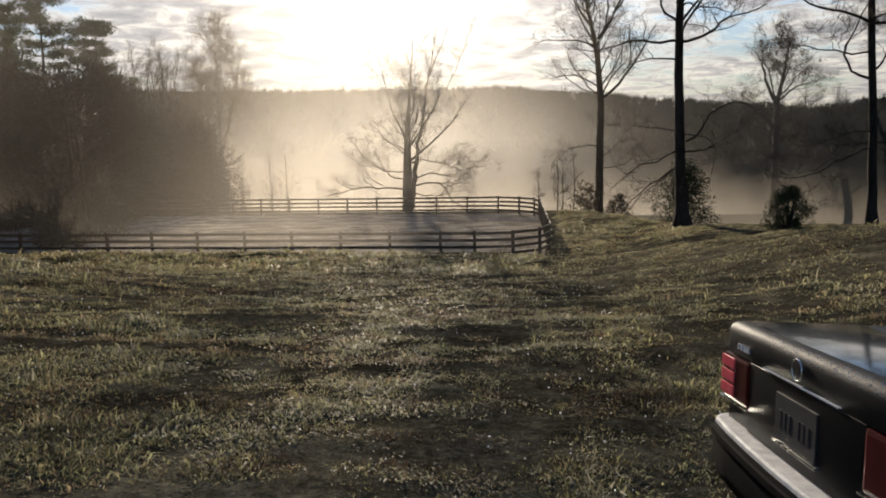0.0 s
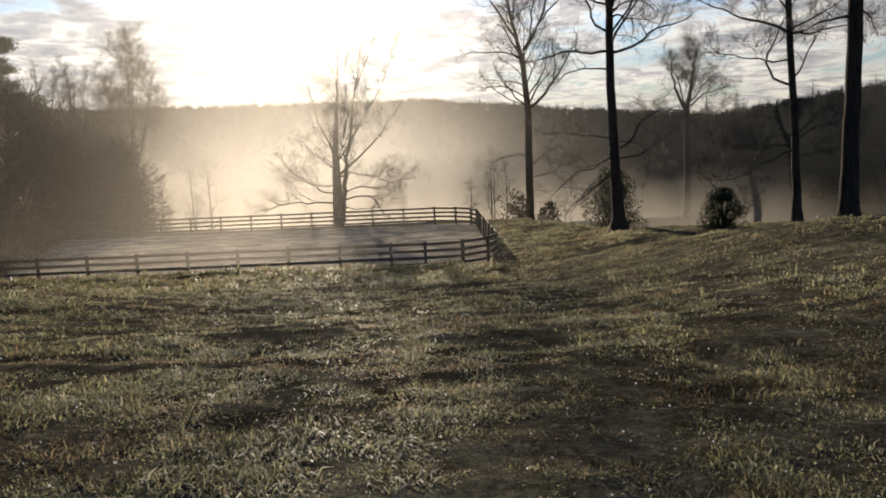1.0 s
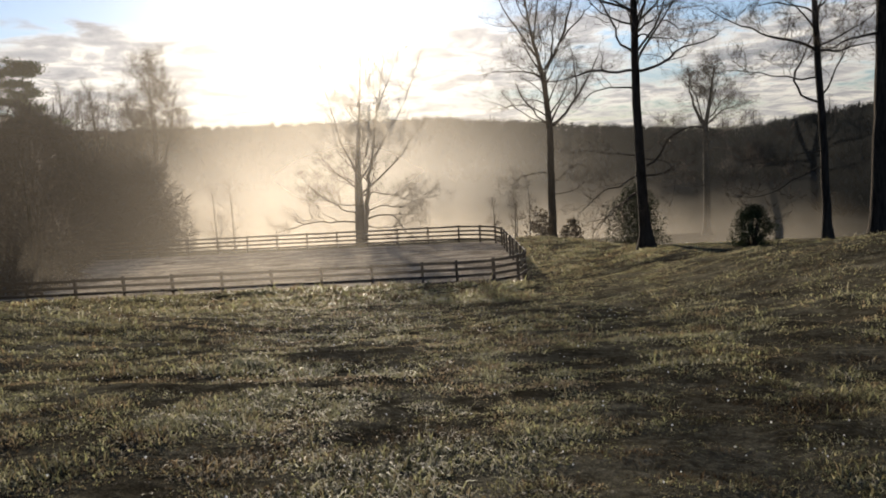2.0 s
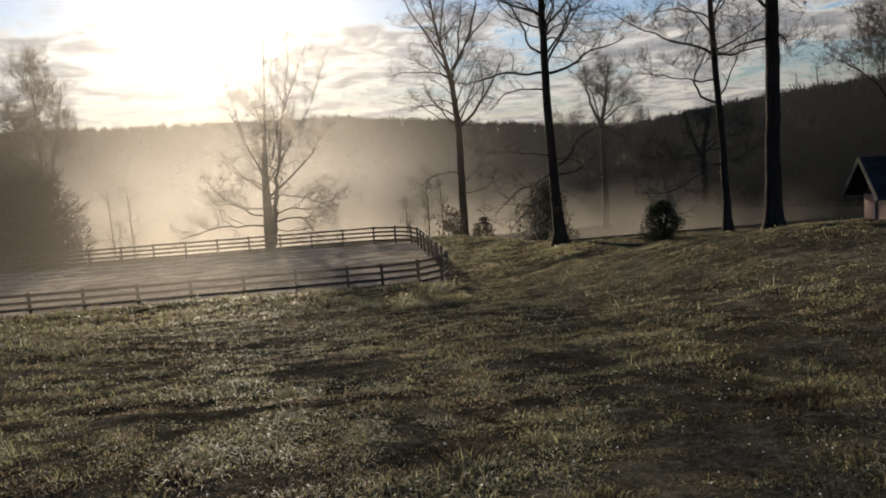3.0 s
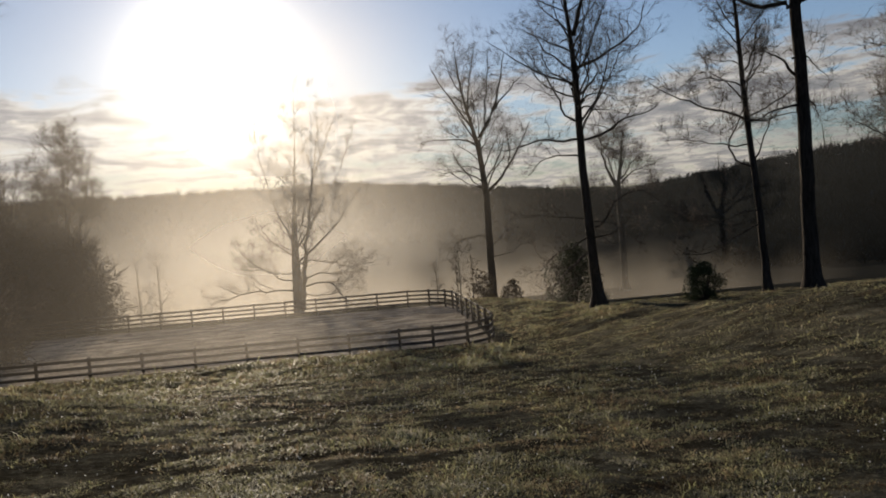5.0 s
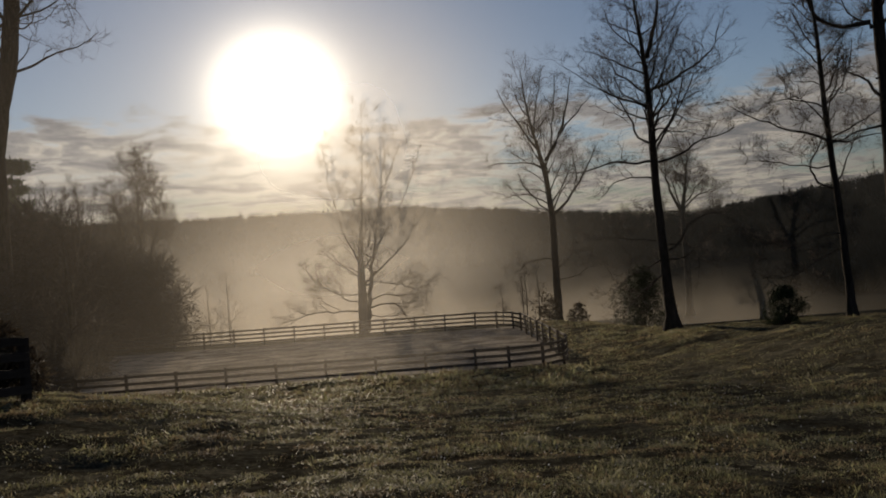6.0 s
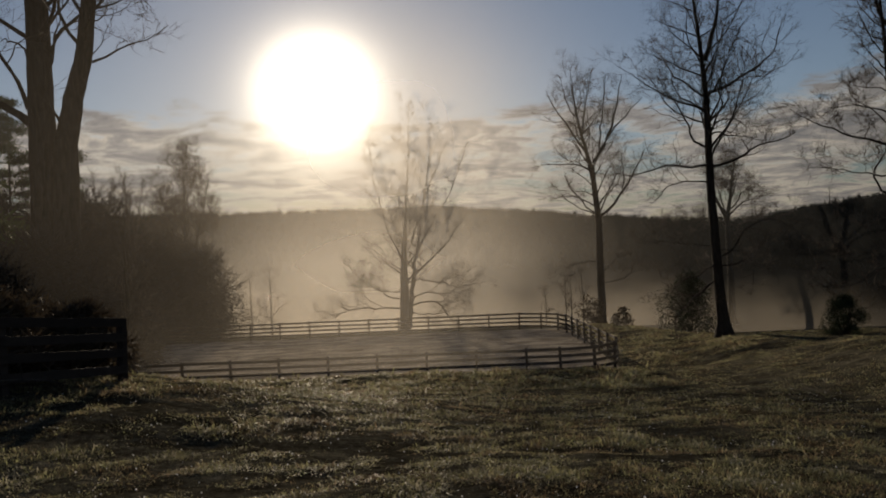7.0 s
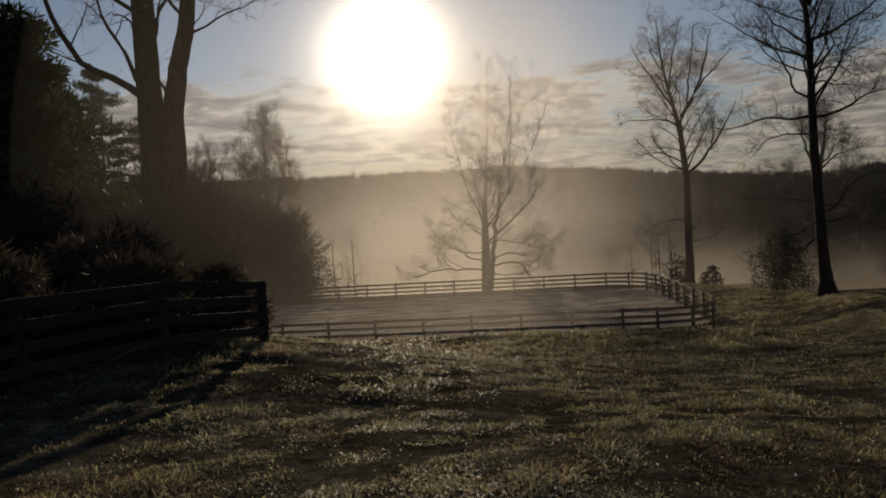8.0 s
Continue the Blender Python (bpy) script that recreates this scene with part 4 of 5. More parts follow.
wg = random.Random(77)
# last fourteen, mostly out of view, are added to darken reflections in the car
spots = [(wg.uniform(-38, -21), wg.uniform(24, 70)) for _ in range(18)] + [(wg.uniform(-52, -30), wg.uniform(-4, 30)) for _ in range(16)] + [(wg.uniform(-24, -14), wg.uniform(-4, 8)) for _ in range(6)] + [(wg.uniform(-34, -17), wg.uniform(-48, -12)) for _ in range(14)]
for i, (x, y) in enumerate(spots):
    z = float(gh(x, y)) - 0.1
    t = copy_thing(kinds[i % 4], pose(x, y, z, 0, 0, wg.uniform(0, 360)))
    s = wg.uniform(0.7, 1.0) if y < 40 else wg.uniform(0.6, 0.85)
    t.scale = (s, s, s)
# tall thickets along the wood's edge
for i, (x, y, h, w) in enumerate(((-21, 33, 8.5, 7), (-25, 38, 10.5, 8), (-29, 44, 11.5, 8), (-33, 50, 12, 9), (-30, 34, 13, 9), (-36, 40, 15, 10), (-40, 48, 16, 10), (-24, 27, 7.5, 7),
                                  (-31, 26, 11.5, 9), (-38, 30, 14, 10), (-45, 38, 15, 10), (-22, 20, 4.6, 5), (-28, 16, 6.5, 7), (-35, 18, 11, 9), (-44, 26, 14, 10), (-26, 32, 10, 8), (-34, 35, 13, 9), (-27, 41, 11, 8))):
    shrub(on_ground(x, y), h, w, "dense bare thicket at the edge of the western woods", 320 + i, M_WOODS, 1.3, 80, 90, "thicket", 0.05)
# undergrowth that closes the stand
for i in range(20):
    x, y = (wg.uniform(-34, -21.5), wg.uniform(20, 52)) if i < 7 else (wg.uniform(-34, -15), wg.uniform(-12, 16))
    shrub(on_ground(x, y), wg.uniform(2.5, 5.0), wg.uniform(3.0, 5.5), "dark tangled undergrowth at the edge of the woods", 200 + i, M_WOODS, 0.9, 44, 46, "undergrowth", 0.10)


for i, (x, y, h) in enumerate(((-5.6, -19.0, 3.6), (-7.5, -16.5, 4.4), (-7.0, -21.5, 3.4), (-9.6, -14.0, 4.8), (-10.0, -18.5, 4.6), (-12.2, -11.5, 5.0), (-13.5, -15.5, 5.2), (-8.5, -24.5, 3.2), (-11.5, -22.5, 4.2), (-15.2, -9.0, 5.4))):
    shrub(on_ground(x, y), h, h * 1.05, "dark tangled undergrowth behind the paddock fence", 260 + i, M_WOODS, 0.55, 60, 90, "undergrowth", 0.05)


for i, (x, y, h) in enumerate(((-2.7, -22.6, 1.5), (-3.2, -24.8, 1.7), (-4.0, -27.0, 1.8), (-4.7, -29.2, 1.9), (-5.5, -31.5, 2.0), (-6.2, -33.8, 2.0), (-4.6, -23.2, 2.4), (-5.6, -26.5, 2.5))):
    shrub(on_ground(x, y), h * 0.85, h * 1.6, "dark weedy growth along the paddock fence", 290 + i, M_BRUSH, 0.24, 60, 100, "undergrowth", 0.14)


def fallen_branch():
    """A bare pale bough that lies bowed against the paddock fence."""
    foot, crown = Vector((-2.14, -27.6, 0)), Vector((-1.40, -25.3, 0))
    ob = tagged(new("fallen_branch"), "pale bowed fallen branch leaning along the paddock fence", "branch")
    ob.location = (foot.x, foot.y, float(gh(foot.x, foot.y)))
    wood, rnd = Limbs(), random.Random(9)
    pts = []
    for i in range(13):
        p = foot.lerp(crown, i / 12)
        pts.append(Vector((p.x - foot.x, p.y - foot.y, float(gh(p.x, p.y)) + 0.30 * math.sin(math.pi * (0.04 + 0.86 * i / 12)) - ob.location.z)))
    wood.tube([np.array(p) for p in pts], [0.026 - 0.0014 * i for i in range(13)], 7)
    for i, size in ((5, 0.35), (8, 0.28), (10, 0.22)):
        wood.tube(bend(np.array(pts[i]), (rnd.uniform(-0.6, 0.6), 0.6, 0.7), size, 4, rnd, 0.2, 0.0), [0.009, 0.007, 0.006, 0.004, 0.002], 5)
    wood.tris.append(np.zeros((0, 3), int))
    child("bough", wood.mesh("bough", M_BARK_PALE), ob)


fallen_branch()


# ---- far woods on the hills ----
def far_woods():
    g = np.random.RandomState(41)
    n = 9000
    az = np.radians(g.uniform(-62, 62, n))
    f = np.where(np.degrees(az) < 24, g.uniform(0.36, 1.0, n) ** 0.5, g.uniform(0.2, 1.0, n) ** 0.5)
    reach = np.interp(np.degrees(az), [-60, 0, 20, 40, 60], [470, 470, 420, 270, 230])
    r = reach * f
    x, y = 8 + r * np.sin(az), -36 + r * np.cos(az)
    z = gh(x, y) - 0.3
    high = g.uniform(4.2, 7.2, n) * np.where(g.uniform(0, 1, n) < 0.06, 1.25, 1.0)
    verts, faces, count = [], [], 0
    for i in range(n):
        h = high[i]
        spots_ = [((0, 0, 0), (g.normal(0, 0.3), g.normal(0, 0.3), h * 0.7), 0.12)]
        for k in range(22):
            # twig tips lie on a rounded crown
            a, q = g.uniform(0, 6.28), g.uniform(0, 1) ** 0.6
            out, up = 0.46 * h * math.sin(q * 1.9), h * (0.52 + 0.48 * math.cos(q * 1.9)) * g.uniform(0.88, 1.0)
            s = up * g.uniform(0.2, 0.7)
            spots_.append(((math.cos(a) * out * 0.2, math.sin(a) * out * 0.2, s), (math.cos(a) * out, math.sin(a) * out, up), 0.15))
        for a, b, wd in spots_:
            d = np.array([math.cos(az[i]), -math.sin(az[i]), 0]) * wd
            p = np.array((x[i], y[i], z[i]))
            verts += [p + a - d, p + a + d, p + b + d * 0.25]
    verts = np.array(verts)
    me = mesh_fast("far_woods", verts, np.arange(len(verts)).reshape(-1, 3), M_FAR)
    tagged(new("far_woods", me), "grey-brown leafless winter woods covering the far hills", "woods", kind="stuff")


far_woods()
# single trees that stand out on the eastern skyline
sg = random.Random(31)
for i in range(26):
    az = radians(sg.uniform(13, 47))
    r = float(np.interp(math.degrees(az), [-60, 0, 20, 40, 60], [470, 470, 420, 270, 230])) * sg.uniform(0.80, 0.97)
    x, y = 8 + r * math.sin(az), -36 + r * math.cos(az)
    t = copy_thing(kinds[i % 4], pose(x, y, float(gh(x, y)) - 0.3, 0, 0, sg.uniform(0, 360)))
    k = sg.uniform(0.7, 1.15)
    t.scale = (k, k, k)


# ---- shed ----
def build_shed():
    x0, y0, wide, long_, wall, top = 25.48, -12.83, 2.1, 5.4, 1.2, 2.45
    z0 = float(gh(x0, y0 + 0.9)) - 0.38
    shed = tagged(new("shed"), "small shed with pale block gable wall and steep dark shingle roof", "shed")
    shed.location = (x0, y0, z0)
    shed.rotation_euler = (0, 0, radians(-12))
    bm = bmesh.new()
    box(bm, (0, 0, 0), (0.2, wide, wall), 0.01)
    part("gable_wall", bm, M_PLASTER, shed, "pale painted block gable wall")
    bm = bmesh.new()
    pts = [(0.03, 0, wall), (0.03, wide, wall), (0.03, wide / 2, top - 0.1)]
    vs = [bm.verts.new(p) for p in pts] + [bm.verts.new((0.17, p[1], p[2])) for p in pts]
    for f in ((0, 2, 1), (3, 4, 5), (0, 1, 4, 3), (1, 2, 5, 4), (2, 0, 3, 5)):
        bm.faces.new([vs[i] for i in f])
    part("gable", bm, M_SHED_DARK, shed, "gable darkened for roof shade")
    part("side_wall", boxed((0.2, 0.0, 0), (long_, 0.2, wall), 0.01), M_SHED_DARK, shed, "long wall in the dark shade tone")
    part("side_wall", boxed((0.2, wide - 0.2, 0), (long_, wide, wall), 0.01), M_SHED_DARK, shed, "long wall in the dark shade tone")
    part("end_wall", boxed((long_ - 0.2, 0.2, 0), (long_, wide - 0.2, wall), 0.01), M_SHED_DARK, shed)
    part("door_post", boxed((-0.03, wide * 0.48, 0), (0.0, wide * 0.48 + 0.14, wall), 0.008), M_SHED_DARK, shed, "dark upright post against the pale wall")
    pitch = math.atan2(top - wall + 0.05, wide / 2 + 0.38)
    slope = math.hypot(top - wall + 0.05, wide / 2 + 0.38)
    for sgn in (-1, 1):
        flip = Matrix.Identity(4) if sgn > 0 else Matrix.Scale(-1, 4, (0, 1, 0))
        m = Matrix.Translation((0, wide / 2, top)) @ flip @ Matrix.Rotation(-pitch, 4, "X")
        rows = 9
        slab = part("roof_slope", boxed((-0.55, 0.0, -0.03), (long_ + 0.4, slope, 0.0)), M_ROOF, shed, m=m)
        course = None
        for i in range(rows):
            tilt = Matrix.Translation((0, slope * i / rows, 0.012)) @ Matrix.Rotation(radians(3.0), 4, "X")
            if course is None:
                course = part("shingle_course", boxed((-0.57, -0.02, 0.0), (long_ + 0.42, slope / rows + 0.03, 0.018), 0.004), M_ROOF, slab, m=tilt).data
            else:
                child("shingle_course", course, slab, m=tilt)
        bm = boxed((-0.60, 0.0, -0.10), (-0.55, slope, 0.07), 0.006)
        m2 = Matrix.Translation((0, wide / 2, top)) @ (Matrix.Identity(4) if sgn > 0 else Matrix.Scale(-1, 4, (0, 1, 0))) @ Matrix.Rotation(-pitch, 4, "X")
        part("bargeboard", bm, M_TRIM, shed, "pale worn bargeboard", m=m2)
    return shed


build_shed()


# ---- mist and glare veils ----
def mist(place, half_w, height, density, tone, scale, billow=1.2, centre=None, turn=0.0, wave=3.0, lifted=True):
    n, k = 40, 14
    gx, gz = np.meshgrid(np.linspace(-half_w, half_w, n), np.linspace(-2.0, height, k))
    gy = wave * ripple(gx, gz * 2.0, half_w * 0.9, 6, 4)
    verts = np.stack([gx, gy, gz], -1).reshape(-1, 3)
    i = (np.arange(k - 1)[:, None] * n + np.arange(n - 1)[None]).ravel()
    me = mesh_fast("mist_bank", verts, np.stack([i, i + 1, i + n + 1, i + n], -1), mist_material("haze_film", density, half_w, height, scale, tone, billow, centre, lifted))
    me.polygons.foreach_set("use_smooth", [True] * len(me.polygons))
    ob = tagged(new("mist_bank", me), "pale sheet of mist and sun glare over the valley", "mist", kind="stuff")
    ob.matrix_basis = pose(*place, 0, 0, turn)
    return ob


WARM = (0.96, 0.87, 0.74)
# sheets with a centre imitate glare and veil; the rest are low valley mist
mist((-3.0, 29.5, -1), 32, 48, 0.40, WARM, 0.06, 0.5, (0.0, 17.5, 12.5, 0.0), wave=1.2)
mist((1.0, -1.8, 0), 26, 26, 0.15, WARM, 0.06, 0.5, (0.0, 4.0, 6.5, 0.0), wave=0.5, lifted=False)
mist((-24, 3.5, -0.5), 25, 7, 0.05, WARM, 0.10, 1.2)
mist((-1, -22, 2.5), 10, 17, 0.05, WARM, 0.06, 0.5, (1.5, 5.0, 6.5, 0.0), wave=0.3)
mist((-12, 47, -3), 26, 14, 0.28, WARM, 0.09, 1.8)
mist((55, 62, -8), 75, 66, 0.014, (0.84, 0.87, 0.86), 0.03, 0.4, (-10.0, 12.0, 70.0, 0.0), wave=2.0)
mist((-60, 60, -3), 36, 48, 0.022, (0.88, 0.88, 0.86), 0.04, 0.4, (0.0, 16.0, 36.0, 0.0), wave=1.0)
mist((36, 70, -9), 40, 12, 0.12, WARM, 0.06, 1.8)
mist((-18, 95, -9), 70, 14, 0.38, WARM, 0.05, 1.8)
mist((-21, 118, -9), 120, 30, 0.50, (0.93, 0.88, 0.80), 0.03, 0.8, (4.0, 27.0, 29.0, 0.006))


# ---- car ----
def build_car():
    car = tagged(new("sedan_car"), "black older sedan wet with dew parked on the grass", "car")
    car.matrix_basis = pose(13.511, -31.901, 3.771, -2.9, -4.8, -82.9)
    # own axes: x to the right, y forwards, z up; rear at y = 0
    hw = 0.87

    def loft(name, mat, sections, label="", close=True):
        """Skin over cross sections of equal count, each a list of points."""
        bm = bmesh.new()
        rings = [[bm.verts.new(p) for p in sec] for sec in sections]
        for a, b in zip(rings, rings[1:]):
            for i in range(len(a)):
                j = (i + 1) % len(a)
                bm.faces.new((a[i], a[j], b[j], b[i]))
        bm.faces.new(rings[0][::-1])
        bm.faces.new(rings[-1])
        bmesh.ops.recalc_face_normals(bm, faces=bm.faces)
        ob = part(name, bm, mat, car, label, smooth=True)
        if name == "lid_lip":
            return ob
        mod = ob.modifiers.new("round", "BEVEL")
        mod.width, mod.segments, mod.limit_method, mod.angle_limit = 0.03, 3, "ANGLE", radians(28)
        return ob

    def sec(y, half, low, belt, high, inset):
        return [(-half * 0.94, y, low), (-half, y, low + 0.12), (-half, y, belt), (-half + inset, y, high), (half - inset, y, high), (half, y, belt), (half, y, low + 0.12), (half * 0.94, y, low)]
    loft("body", M_PAINT, [sec(0.115, 0.82, 0.30, 0.78, 0.82, 0.03), sec(0.20, 0.85, 0.28, 0.86, 0.92, 0.05), sec(0.30, 0.86, 0.26, 0.89, 0.955, 0.07), sec(0.55, hw, 0.22, 0.90, 0.98, 0.10),
                           sec(1.15, hw, 0.20, 0.90, 1.0, 0.13), sec(3.2, hw, 0.20, 0.90, 0.97, 0.10), sec(4.3, 0.85, 0.24, 0.80, 0.88, 0.12), sec(4.66, 0.78, 0.34, 0.70, 0.76, 0.12)], "black dewy bodywork")

    bm = bmesh.new()
    low = [bm.verts.new(p) for p in ((-0.74, 1.00, 0.97), (0.74, 1.00, 0.97), (0.74, 3.25, 0.95), (-0.74, 3.25, 0.95))]
    top = [bm.verts.new(p) for p in ((-0.58, 1.62, 1.40), (0.58, 1.62, 1.40), (0.58, 2.75, 1.41), (-0.58, 2.75, 1.41))]
    bm.faces.new(top)
    for i in range(4):
        j = (i + 1) % 4
        bm.faces.new((low[i], low[j], top[j], top[i]))
    bmesh.ops.recalc_face_normals(bm, faces=bm.faces)
    ob = part("cabin", bm, M_PAINT, car, "black roof and pillars", smooth=True)
    mod = ob.modifiers.new("round", "BEVEL")
    mod.width, mod.segments, mod.limit_method = 0.05, 4, "ANGLE"

    def pane(name, corners, grow):
        bm = bmesh.new()
        a, b, c, d = [Vector(p) for p in corners]
        n = (b - a).cross(d - a).normalized()
        vs = [bm.verts.new(p + n * grow) for p in (a, b, c, d)]
        f = bm.faces.new(vs)
        ex = bmesh.ops.extrude_face_region(bm, geom=[f])
        bmesh.ops.translate(bm, verts=[v for v in ex["geom"] if isinstance(v, bmesh.types.BMVert)], vec=n * 0.006)
        bmesh.ops.recalc_face_normals(bm, faces=bm.faces)
        return part(name, bm, M_GLASS, car, "dark tinted glass")
    pane("rear_window", ((-0.64, 1.04, 1.005), (0.64, 1.04, 1.005), (0.52, 1.575, 1.375), (-0.52, 1.575, 1.375)), 0.004)
    pane("side_window", ((-0.735, 3.0, 1.0), (-0.735, 1.35, 1.0), (-0.60, 1.72, 1.36), (-0.60, 2.70, 1.36)), 0.004)
    pane("side_window", ((0.735, 1.35, 1.0), (0.735, 3.0, 1.0), (0.60, 2.70, 1.36), (0.60, 1.72, 1.36)), 0.004)
    pane("windscreen", ((0.64, 3.21, 0.98), (-0.64, 3.21, 0.98), (-0.52, 2.80, 1.375), (0.52, 2.80, 1.375)), 0.004)
    # window seal
    part("window_seal", boxed((-0.67, 1.0, 0.985), (0.67, 1.035, 1.012), 0.008), M_BLACK, car, "black rubber seal")
    # boot lid with a folded edge, and the recess round the plate
    part("boot_lid", boxed((-0.79, 0.165, 0.955), (0.79, 0.98, 0.987), 0.006), M_LID, car, "glossy black boot lid", smooth=True)
    # the lid folds over into the rear panel in one soft curve
    curve = [(0.17, 0.832), (0.102, 0.828), (0.096, 0.834), (0.096, 0.930)]
    curve += [(0.151 - 0.055 * math.cos(radians(a)), 0.930 + 0.055 * math.sin(radians(a))) for a in range(9, 91, 9)] + [(0.16, 0.9865), (0.17, 0.9870)]
    loft("lid_lip", M_LIP, [[(x, y + (0.20 - y) * k, z + (0.92 - z) * k) for y, z in curve] for x, k in
                            ((-0.83, 0.32), (-0.825, 0.16), (-0.81, 0.05), (-0.785, 0.0), (-0.4, 0.0), (0.0, 0.0), (0.4, 0.0), (0.785, 0.0), (0.81, 0.05), (0.825, 0.16), (0.83, 0.32))], "dew-silvered rounded lid edge")
    part("boot_panel", boxed((-0.505, 0.097, 0.50), (0.505, 0.15, 0.829), 0.004), M_PAINT, car, "black rear panel of the boot lid", smooth=True)
    # chrome shine painted as a pale colour in place of a reflection
    part("chrome_strip", boxed((-0.335, 0.082, 0.838), (0.345, 0.116, 0.844), 0.0015), M_DEW_GLINT, car, "thin chrome strip with a pale painted shine")
    plate = part("number_plate", boxed((-0.185, 0.086, 0.575), (0.185, 0.098, 0.772), 0.003), M_PLATE, car, "number plate with shade in its dark face")
    part("plate_frame", boxed((-0.195, 0.080, 0.556), (0.195, 0.098, 0.566), 0.003), M_CHROME, car, "chrome plate frame")
    for i, u in enumerate((-0.11, -0.075, -0.04, 0.03, 0.065, 0.10)):
        part("bar", boxed((u * 1.2 - 0.012, 0.0835, 0.63), (u * 1.2 + 0.012, 0.0862, 0.705), 0.0), M_BAR, plate)
    # model badge as plain bars, round emblem
    for i in range(4):
        part("badge_bar", boxed((-0.66 + i * 0.040, 0.088, 0.866), (-0.638 + i * 0.040, 0.0965, 0.894), 0.002), M_DEW_GLINT, car, "chrome badge bar with a pale painted shine")
    bm = bmesh.new()
    prev = []
    for i in range(24):
        a = i / 24 * 2 * math.pi
        ring = []
        for j in range(6):
            b = j / 6 * 2 * math.pi
            r = 0.044 + 0.003 * math.cos(b)
            ring.append(bm.verts.new((r * math.cos(a), 0.086 + 0.005 * math.sin(b), 0.905 + r * math.sin(a))))
        prev.append(ring)
    for i in range(24):
        for j in range(6):
            bm.faces.new((prev[i][j], prev[(i + 1) % 24][j], prev[(i + 1) % 24][(j + 1) % 6], prev[i][(j + 1) % 6]))
    part("emblem", bm, M_CHROME, car, "round chrome emblem", smooth=True)
    for sgn in (-1, 1):
        def rect(x0, x1):
            return (min(x0 * sgn, x1 * sgn), max(x0 * sgn, x1 * sgn))
        a, b = rect(0.51, 0.845)
        lamp = part("tail_lamp", boxed((a, 0.09, 0.60), (b, 0.40, 0.825), 0.02), M_LAMP, car, "ribbed red tail lamp")
        for k in range(3):
            a, b = rect(0.68, 0.850)
            part("lens_rib", boxed((a, 0.083, 0.618 + k * 0.068), (b, 0.36, 0.674 + k * 0.068), 0.008), M_LAMP_PALE, lamp, "paler red lens rib")
        a, b = rect(0.50, 0.85)
        part("lamp_trim", boxed((a, 0.082, 0.590), (b, 0.10, 0.597), 0.002), M_CHROME, car, "thin bright trim")
        for y in (1.02, 3.82):
            wheel = child("wheel", None, car)
            wheel.matrix_basis = pose(0.76 * sgn, y, 0.31, 0, 90, 0)
            bm = bmesh.new()
            bmesh.ops.create_cone(bm, cap_ends=True, segments=28, radius1=0.31, radius2=0.31, depth=0.19)
            bmesh.ops.bevel(bm, geom=[e for e in bm.edges if abs(e.verts[0].co.z - e.verts[1].co.z) < 1e-4], offset=0.03, segments=2, affect="EDGES")
            part("tyre", bm, M_BLACK, wheel)
            bm = bmesh.new()
            bmesh.ops.create_cone(bm, cap_ends=True, segments=24, radius1=0.19, radius2=0.17, depth=0.205)
            part("rim", bm, M_CHROME, wheel, "dull alloy rim")
    # bumper wraps round the corners
    bm = bmesh.new()
    half = [(-0.895, 0.75), (-0.895, 0.25), (-0.885, 0.14), (-0.855, 0.075), (-0.79, 0.038), (-0.55, 0.018), (-0.25, 0.008)]
    line = half + [(0, 0.004)] + [(-x, y) for x, y in half[::-1]]
    prof = [(0.03, 0.20), (0.0, 0.28), (0.0, 0.435), (0.010, 0.468), (0.025, 0.482), (0.16, 0.487), (0.18, 0.38), (0.12, 0.20)]
    rings = []
    for i, (x, y) in enumerate(line):
        a, b = Vector(line[max(i - 1, 0)]), Vector(line[min(i + 1, len(line) - 1)])
        t = (b - a).normalized()
        inw = Vector((-t.y, t.x))
        rings.append([bm.verts.new((x + inw.x * p, y + inw.y * p, z)) for p, z in prof])
    for a, b in zip(rings, rings[1:]):
        for i in range(len(prof)):
            j = (i + 1) % len(prof)
            bm.faces.new((a[i], a[j], b[j], b[i]))
    bm.faces.new(rings[0])
    bm.faces.new(rings[-1][::-1])
    bmesh.ops.recalc_face_normals(bm, faces=bm.faces)
    bumper = part("rear_bumper", bm, M_DARK_COVER, car, "dark wraparound bumper", smooth=True)
    strips = (("rub_strip", M_DARK_COVER, "black rubber strip", ((-0.01, 0.405), (0.014, 0.41), (0.014, 0.44), (-0.01, 0.445))),
              ("bumper_top", M_BUMPER, "dew-covered bumper top with pale painted sheen", ((-0.006, 0.466), (-0.008, 0.482), (-0.018, 0.491), (-0.102, 0.4955), (-0.102, 0.480), (-0.03, 0.462))))
    for name, mat, text, shape in strips:
        bm = bmesh.new()
        rings = []
        for i, (x, y) in enumerate(line):
            a, b = Vector(line[max(i - 1, 0)]), Vector(line[min(i + 1, len(line) - 1)])
            t = (b - a).normalized()
            inw = Vector((-t.y, t.x))
            rings.append([bm.verts.new((x - inw.x * p, y - inw.y * p, z)) for p, z in shape])
        for a, b in zip(rings, rings[1:]):
            for i in range(len(shape)):
                j = (i + 1) % len(shape)
                bm.faces.new((a[i], a[j], b[j], b[i]))
        bmesh.ops.recalc_face_normals(bm, faces=bm.faces)
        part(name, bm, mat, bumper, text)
    # beads of dew along the lid's edge
    g = np.random.RandomState(8)
    bm = bmesh.new()
    for _ in range(420):
        x = 0.8 - 1.1 * g.uniform(0, 1) ** 1.5
        a = g.uniform(0.25, 1.35)
        r = g.uniform(0.001, 0.0026)
        at = (x, 0.151 - 0.055 * math.cos(a) + g.uniform(0, 0.06) * (a > 1.2), 0.930 + 0.055 * math.sin(a))
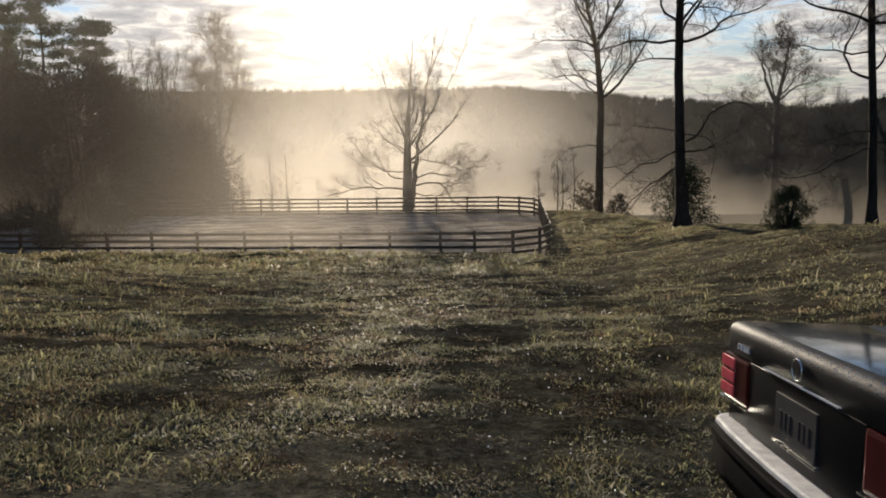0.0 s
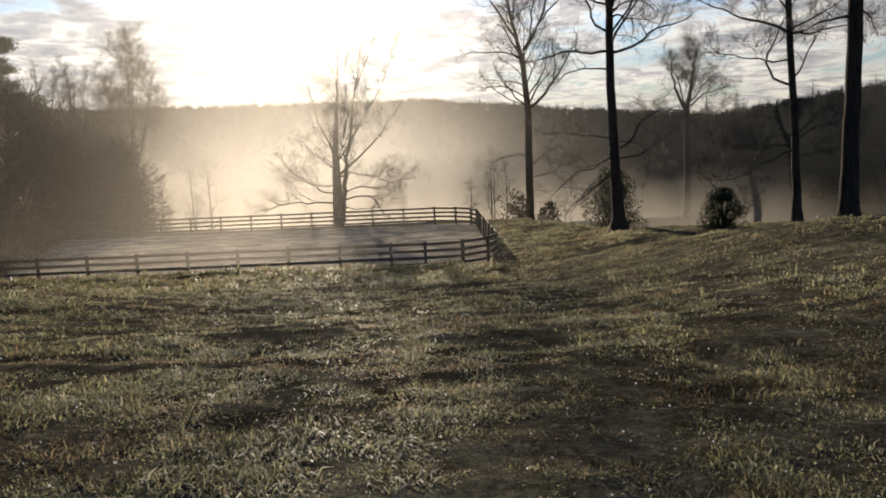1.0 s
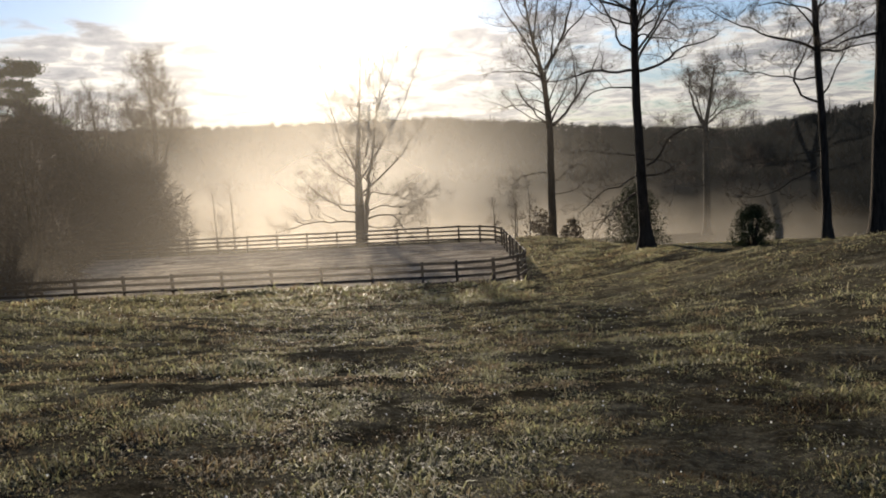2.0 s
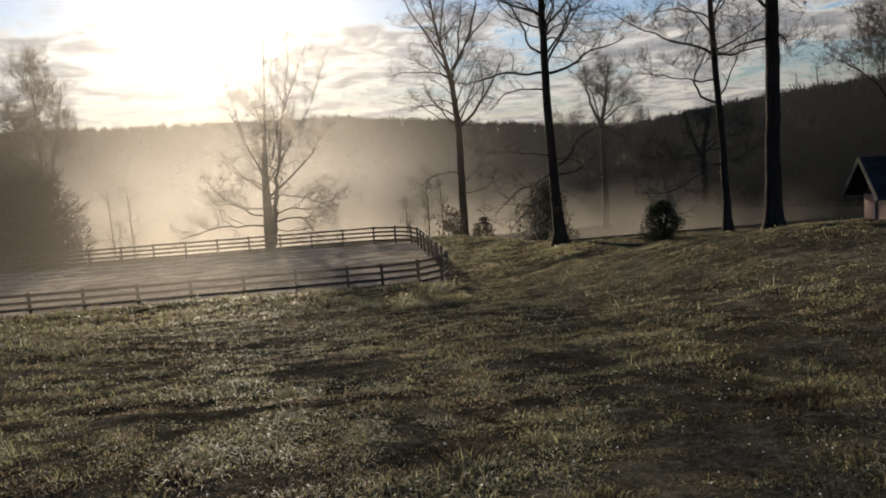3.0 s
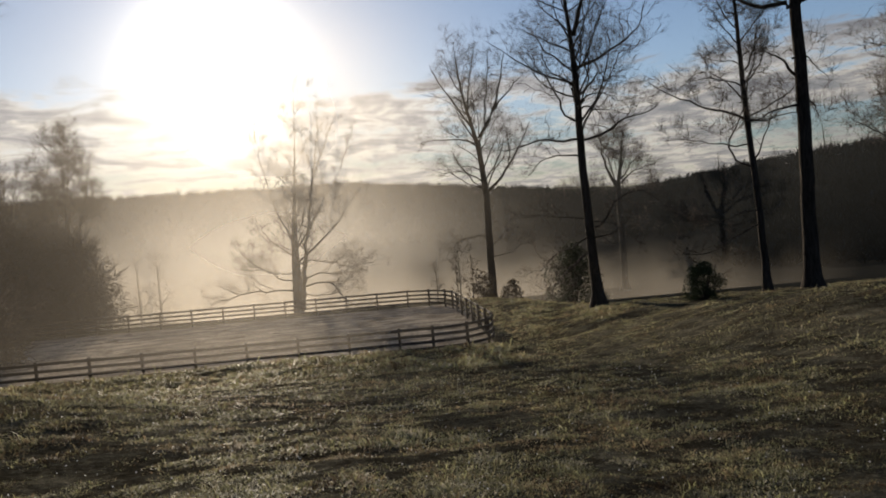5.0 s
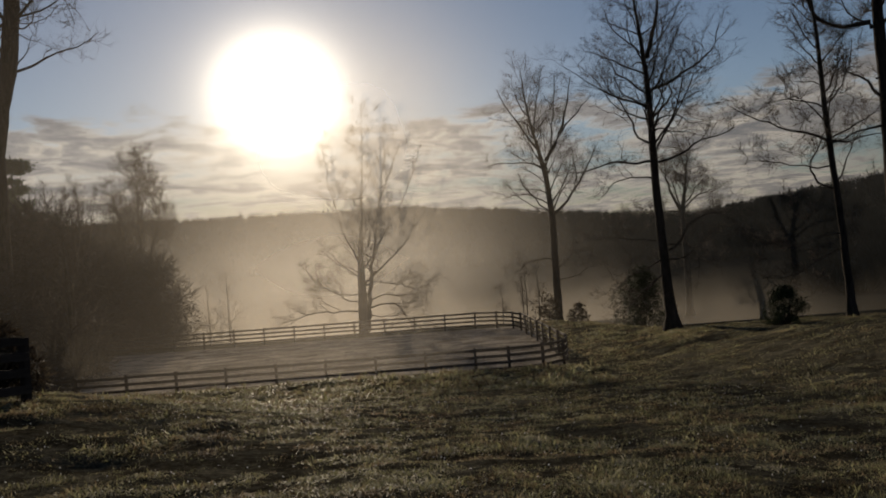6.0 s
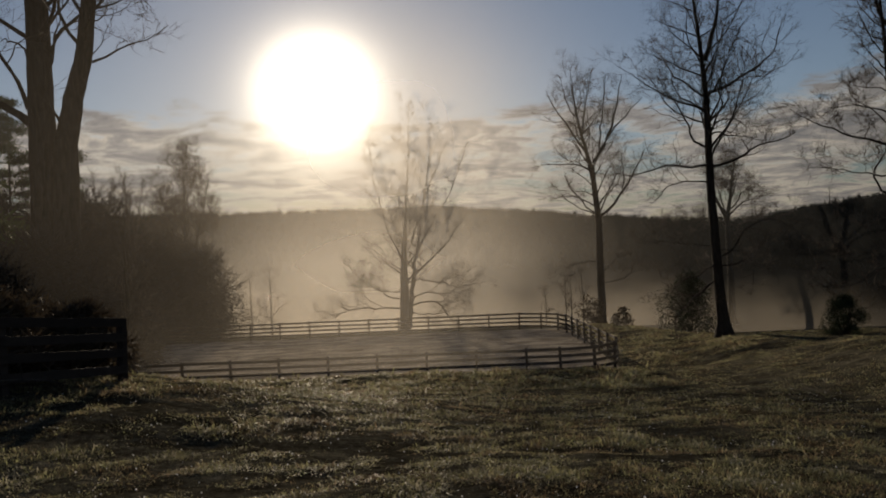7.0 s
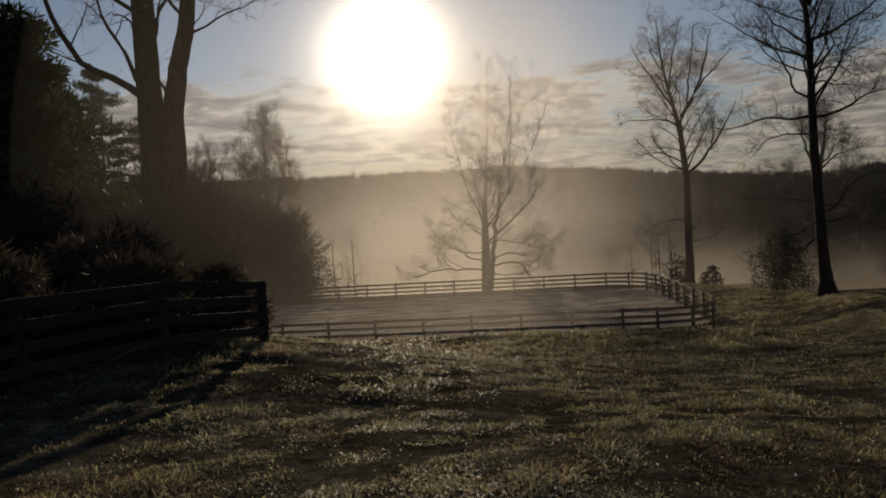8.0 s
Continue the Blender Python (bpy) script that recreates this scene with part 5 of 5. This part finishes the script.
        bmesh.ops.create_icosphere(bm, subdivisions=1, radius=r, matrix=Matrix.Translation(at))
    dew = part("dew", bm, M_DEW_GLINT, car, "tiny beads of dew", smooth=True)
    tagged(dew, kind="stuff")
    return car


build_car()


# ---- grass ----
def tufts(count, x_range, y_range, keep, blades, radius, high, wide, seed):
    """Clumps of blades leaning outwards, thrown over a stretch of pasture; keep(x, y) gives how likely one stands there."""
    g = np.random.RandomState(seed)
    cx, cy = g.uniform(*x_range, count), g.uniform(*y_range, count)
    lush = ripple(cx, cy, 0.9, 8, 2) + 0.8 * ripple(cx, cy, 2.7, 8, 12) + 0.5 * ripple(cx, cy, 7.0, 7, 5)
    ok = g.uniform(0, 1, count) < keep(cx, cy) * np.clip(0.72 + 0.7 * lush, 0.16, 1.0)
    cx, cy, lush = cx[ok], cy[ok], lush[ok]
    n = len(cx)
    tall = high * np.exp(g.normal(0, 0.22, n)) * np.clip(np.exp(1.15 * lush - 0.1), 0.3, 2.6)
    idx = np.repeat(np.arange(n), blades)
    m = len(idx)
    a, r = g.uniform(0, 6.283, m), radius * np.sqrt(g.uniform(0, 1, m)) * np.clip(tall[idx] / high, 0.6, 1.6)
    x, y = cx[idx] + np.cos(a) * r, cy[idx] + np.sin(a) * r
    h = tall[idx] * g.uniform(0.45, 1.2, m)
    lean = np.clip(0.5 + 0.7 * r / radius + g.normal(0, 0.45, m), 0.05, 1.35)
    a = a + g.normal(0, 0.6, m)
    w = wide * g.uniform(0.6, 1.4, m)
    base = np.stack([x, y, gh(x, y) - 0.012], -1)
    b = g.uniform(0, 6.283, m)
    side = np.stack([np.cos(b), np.sin(b), np.zeros(m)], -1) * w[:, None] / 2

    def along(tilt, far):
        return np.stack([np.cos(a) * np.sin(tilt) * far, np.sin(a) * np.sin(tilt) * far, np.cos(tilt) * far], -1)
    # a blade rises, then droops over
    knee = base + along(lean * 0.6, h * 0.62)
    tip = knee + along(np.clip(lean * 1.5 + 0.35, 0, 2.0), h * 0.5)
    return np.stack([base, knee + side, tip, knee - side], 1).reshape(-1, 3)


def build_grass():
    def fall(near, far):
        def keep(x, y):
            d = np.hypot(x - 8.5, (y + 36.5))
            # bare patches to the east darken the turf in place of tree shade
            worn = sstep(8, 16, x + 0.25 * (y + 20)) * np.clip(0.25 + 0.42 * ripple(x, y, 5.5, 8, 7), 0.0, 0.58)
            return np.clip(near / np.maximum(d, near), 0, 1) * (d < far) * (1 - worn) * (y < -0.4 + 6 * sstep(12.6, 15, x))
        return keep
    def strip(keep):
        # the stretch that the walk looks over
        return lambda x, y: keep(x, y) * (x > 3.5 - 0.75 * (y + 36.5)) * (x < 13.5 + 0.75 * (y + 35.0))
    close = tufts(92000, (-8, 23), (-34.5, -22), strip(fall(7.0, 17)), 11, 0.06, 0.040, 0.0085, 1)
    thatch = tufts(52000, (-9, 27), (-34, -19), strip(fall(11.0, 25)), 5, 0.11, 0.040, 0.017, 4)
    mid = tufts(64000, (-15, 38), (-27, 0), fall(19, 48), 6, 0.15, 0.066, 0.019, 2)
    bank = tufts(46000, (-22, 12), (-11, -0.35), lambda x, y: 0.55 + 0.45 * sstep(-11, -5, y), 5, 0.16, 0.125, 0.038, 6)
    crest = tufts(17000, (12.5, 46), (-8, 12), lambda x, y: 0.85 - 0.45 * sstep(-1, -5, y), 8, 0.28, 0.050, 0.022, 3)
    swale = tufts(9000, (12.8, 21), (2, 27), lambda x, y: 0.8 + 0 * x, 6, 0.2, 0.10, 0.040, 5)
    verts = np.concatenate([close, thatch, mid, bank, crest, swale])
    me = mesh_fast("pasture_grass", verts, np.arange(len(verts)).reshape(-1, 4), M_GRASS)
    tagged(new("pasture_grass", me), "rough tufted winter grass grey with dew", "grass", kind="stuff")


build_grass()


def dew_drops():
    """Beads of dew, enlarged and coloured white for their glint, in the grass beside the paddock fence."""
    g = np.random.RandomState(12)
    ball = bmesh.new()
    bmesh.ops.create_icosphere(ball, subdivisions=1, radius=1.0)
    v = np.array([p.co for p in ball.verts])
    f = np.array([[p.index for p in q.verts] for q in ball.faces])
    ball.free()
    n = 900
    x, y = g.uniform(-3, 14, n), g.uniform(-33, -16, n)
    r = g.uniform(0.004, 0.011, n)
    at = np.stack([x, y, gh(x, y) + g.uniform(0.045, 0.075, n)], -1)
    verts = (at[:, None] + v[None] * r[:, None, None]).reshape(-1, 3)
    faces = (f[None] + (np.arange(n) * len(v))[:, None, None]).reshape(-1, 3)
    tagged(new("dew_drops", mesh_fast("dew_drops", verts, faces, M_BEAD)), "white beads for the glint of dew in the grass", "dew", kind="stuff")


dew_drops()
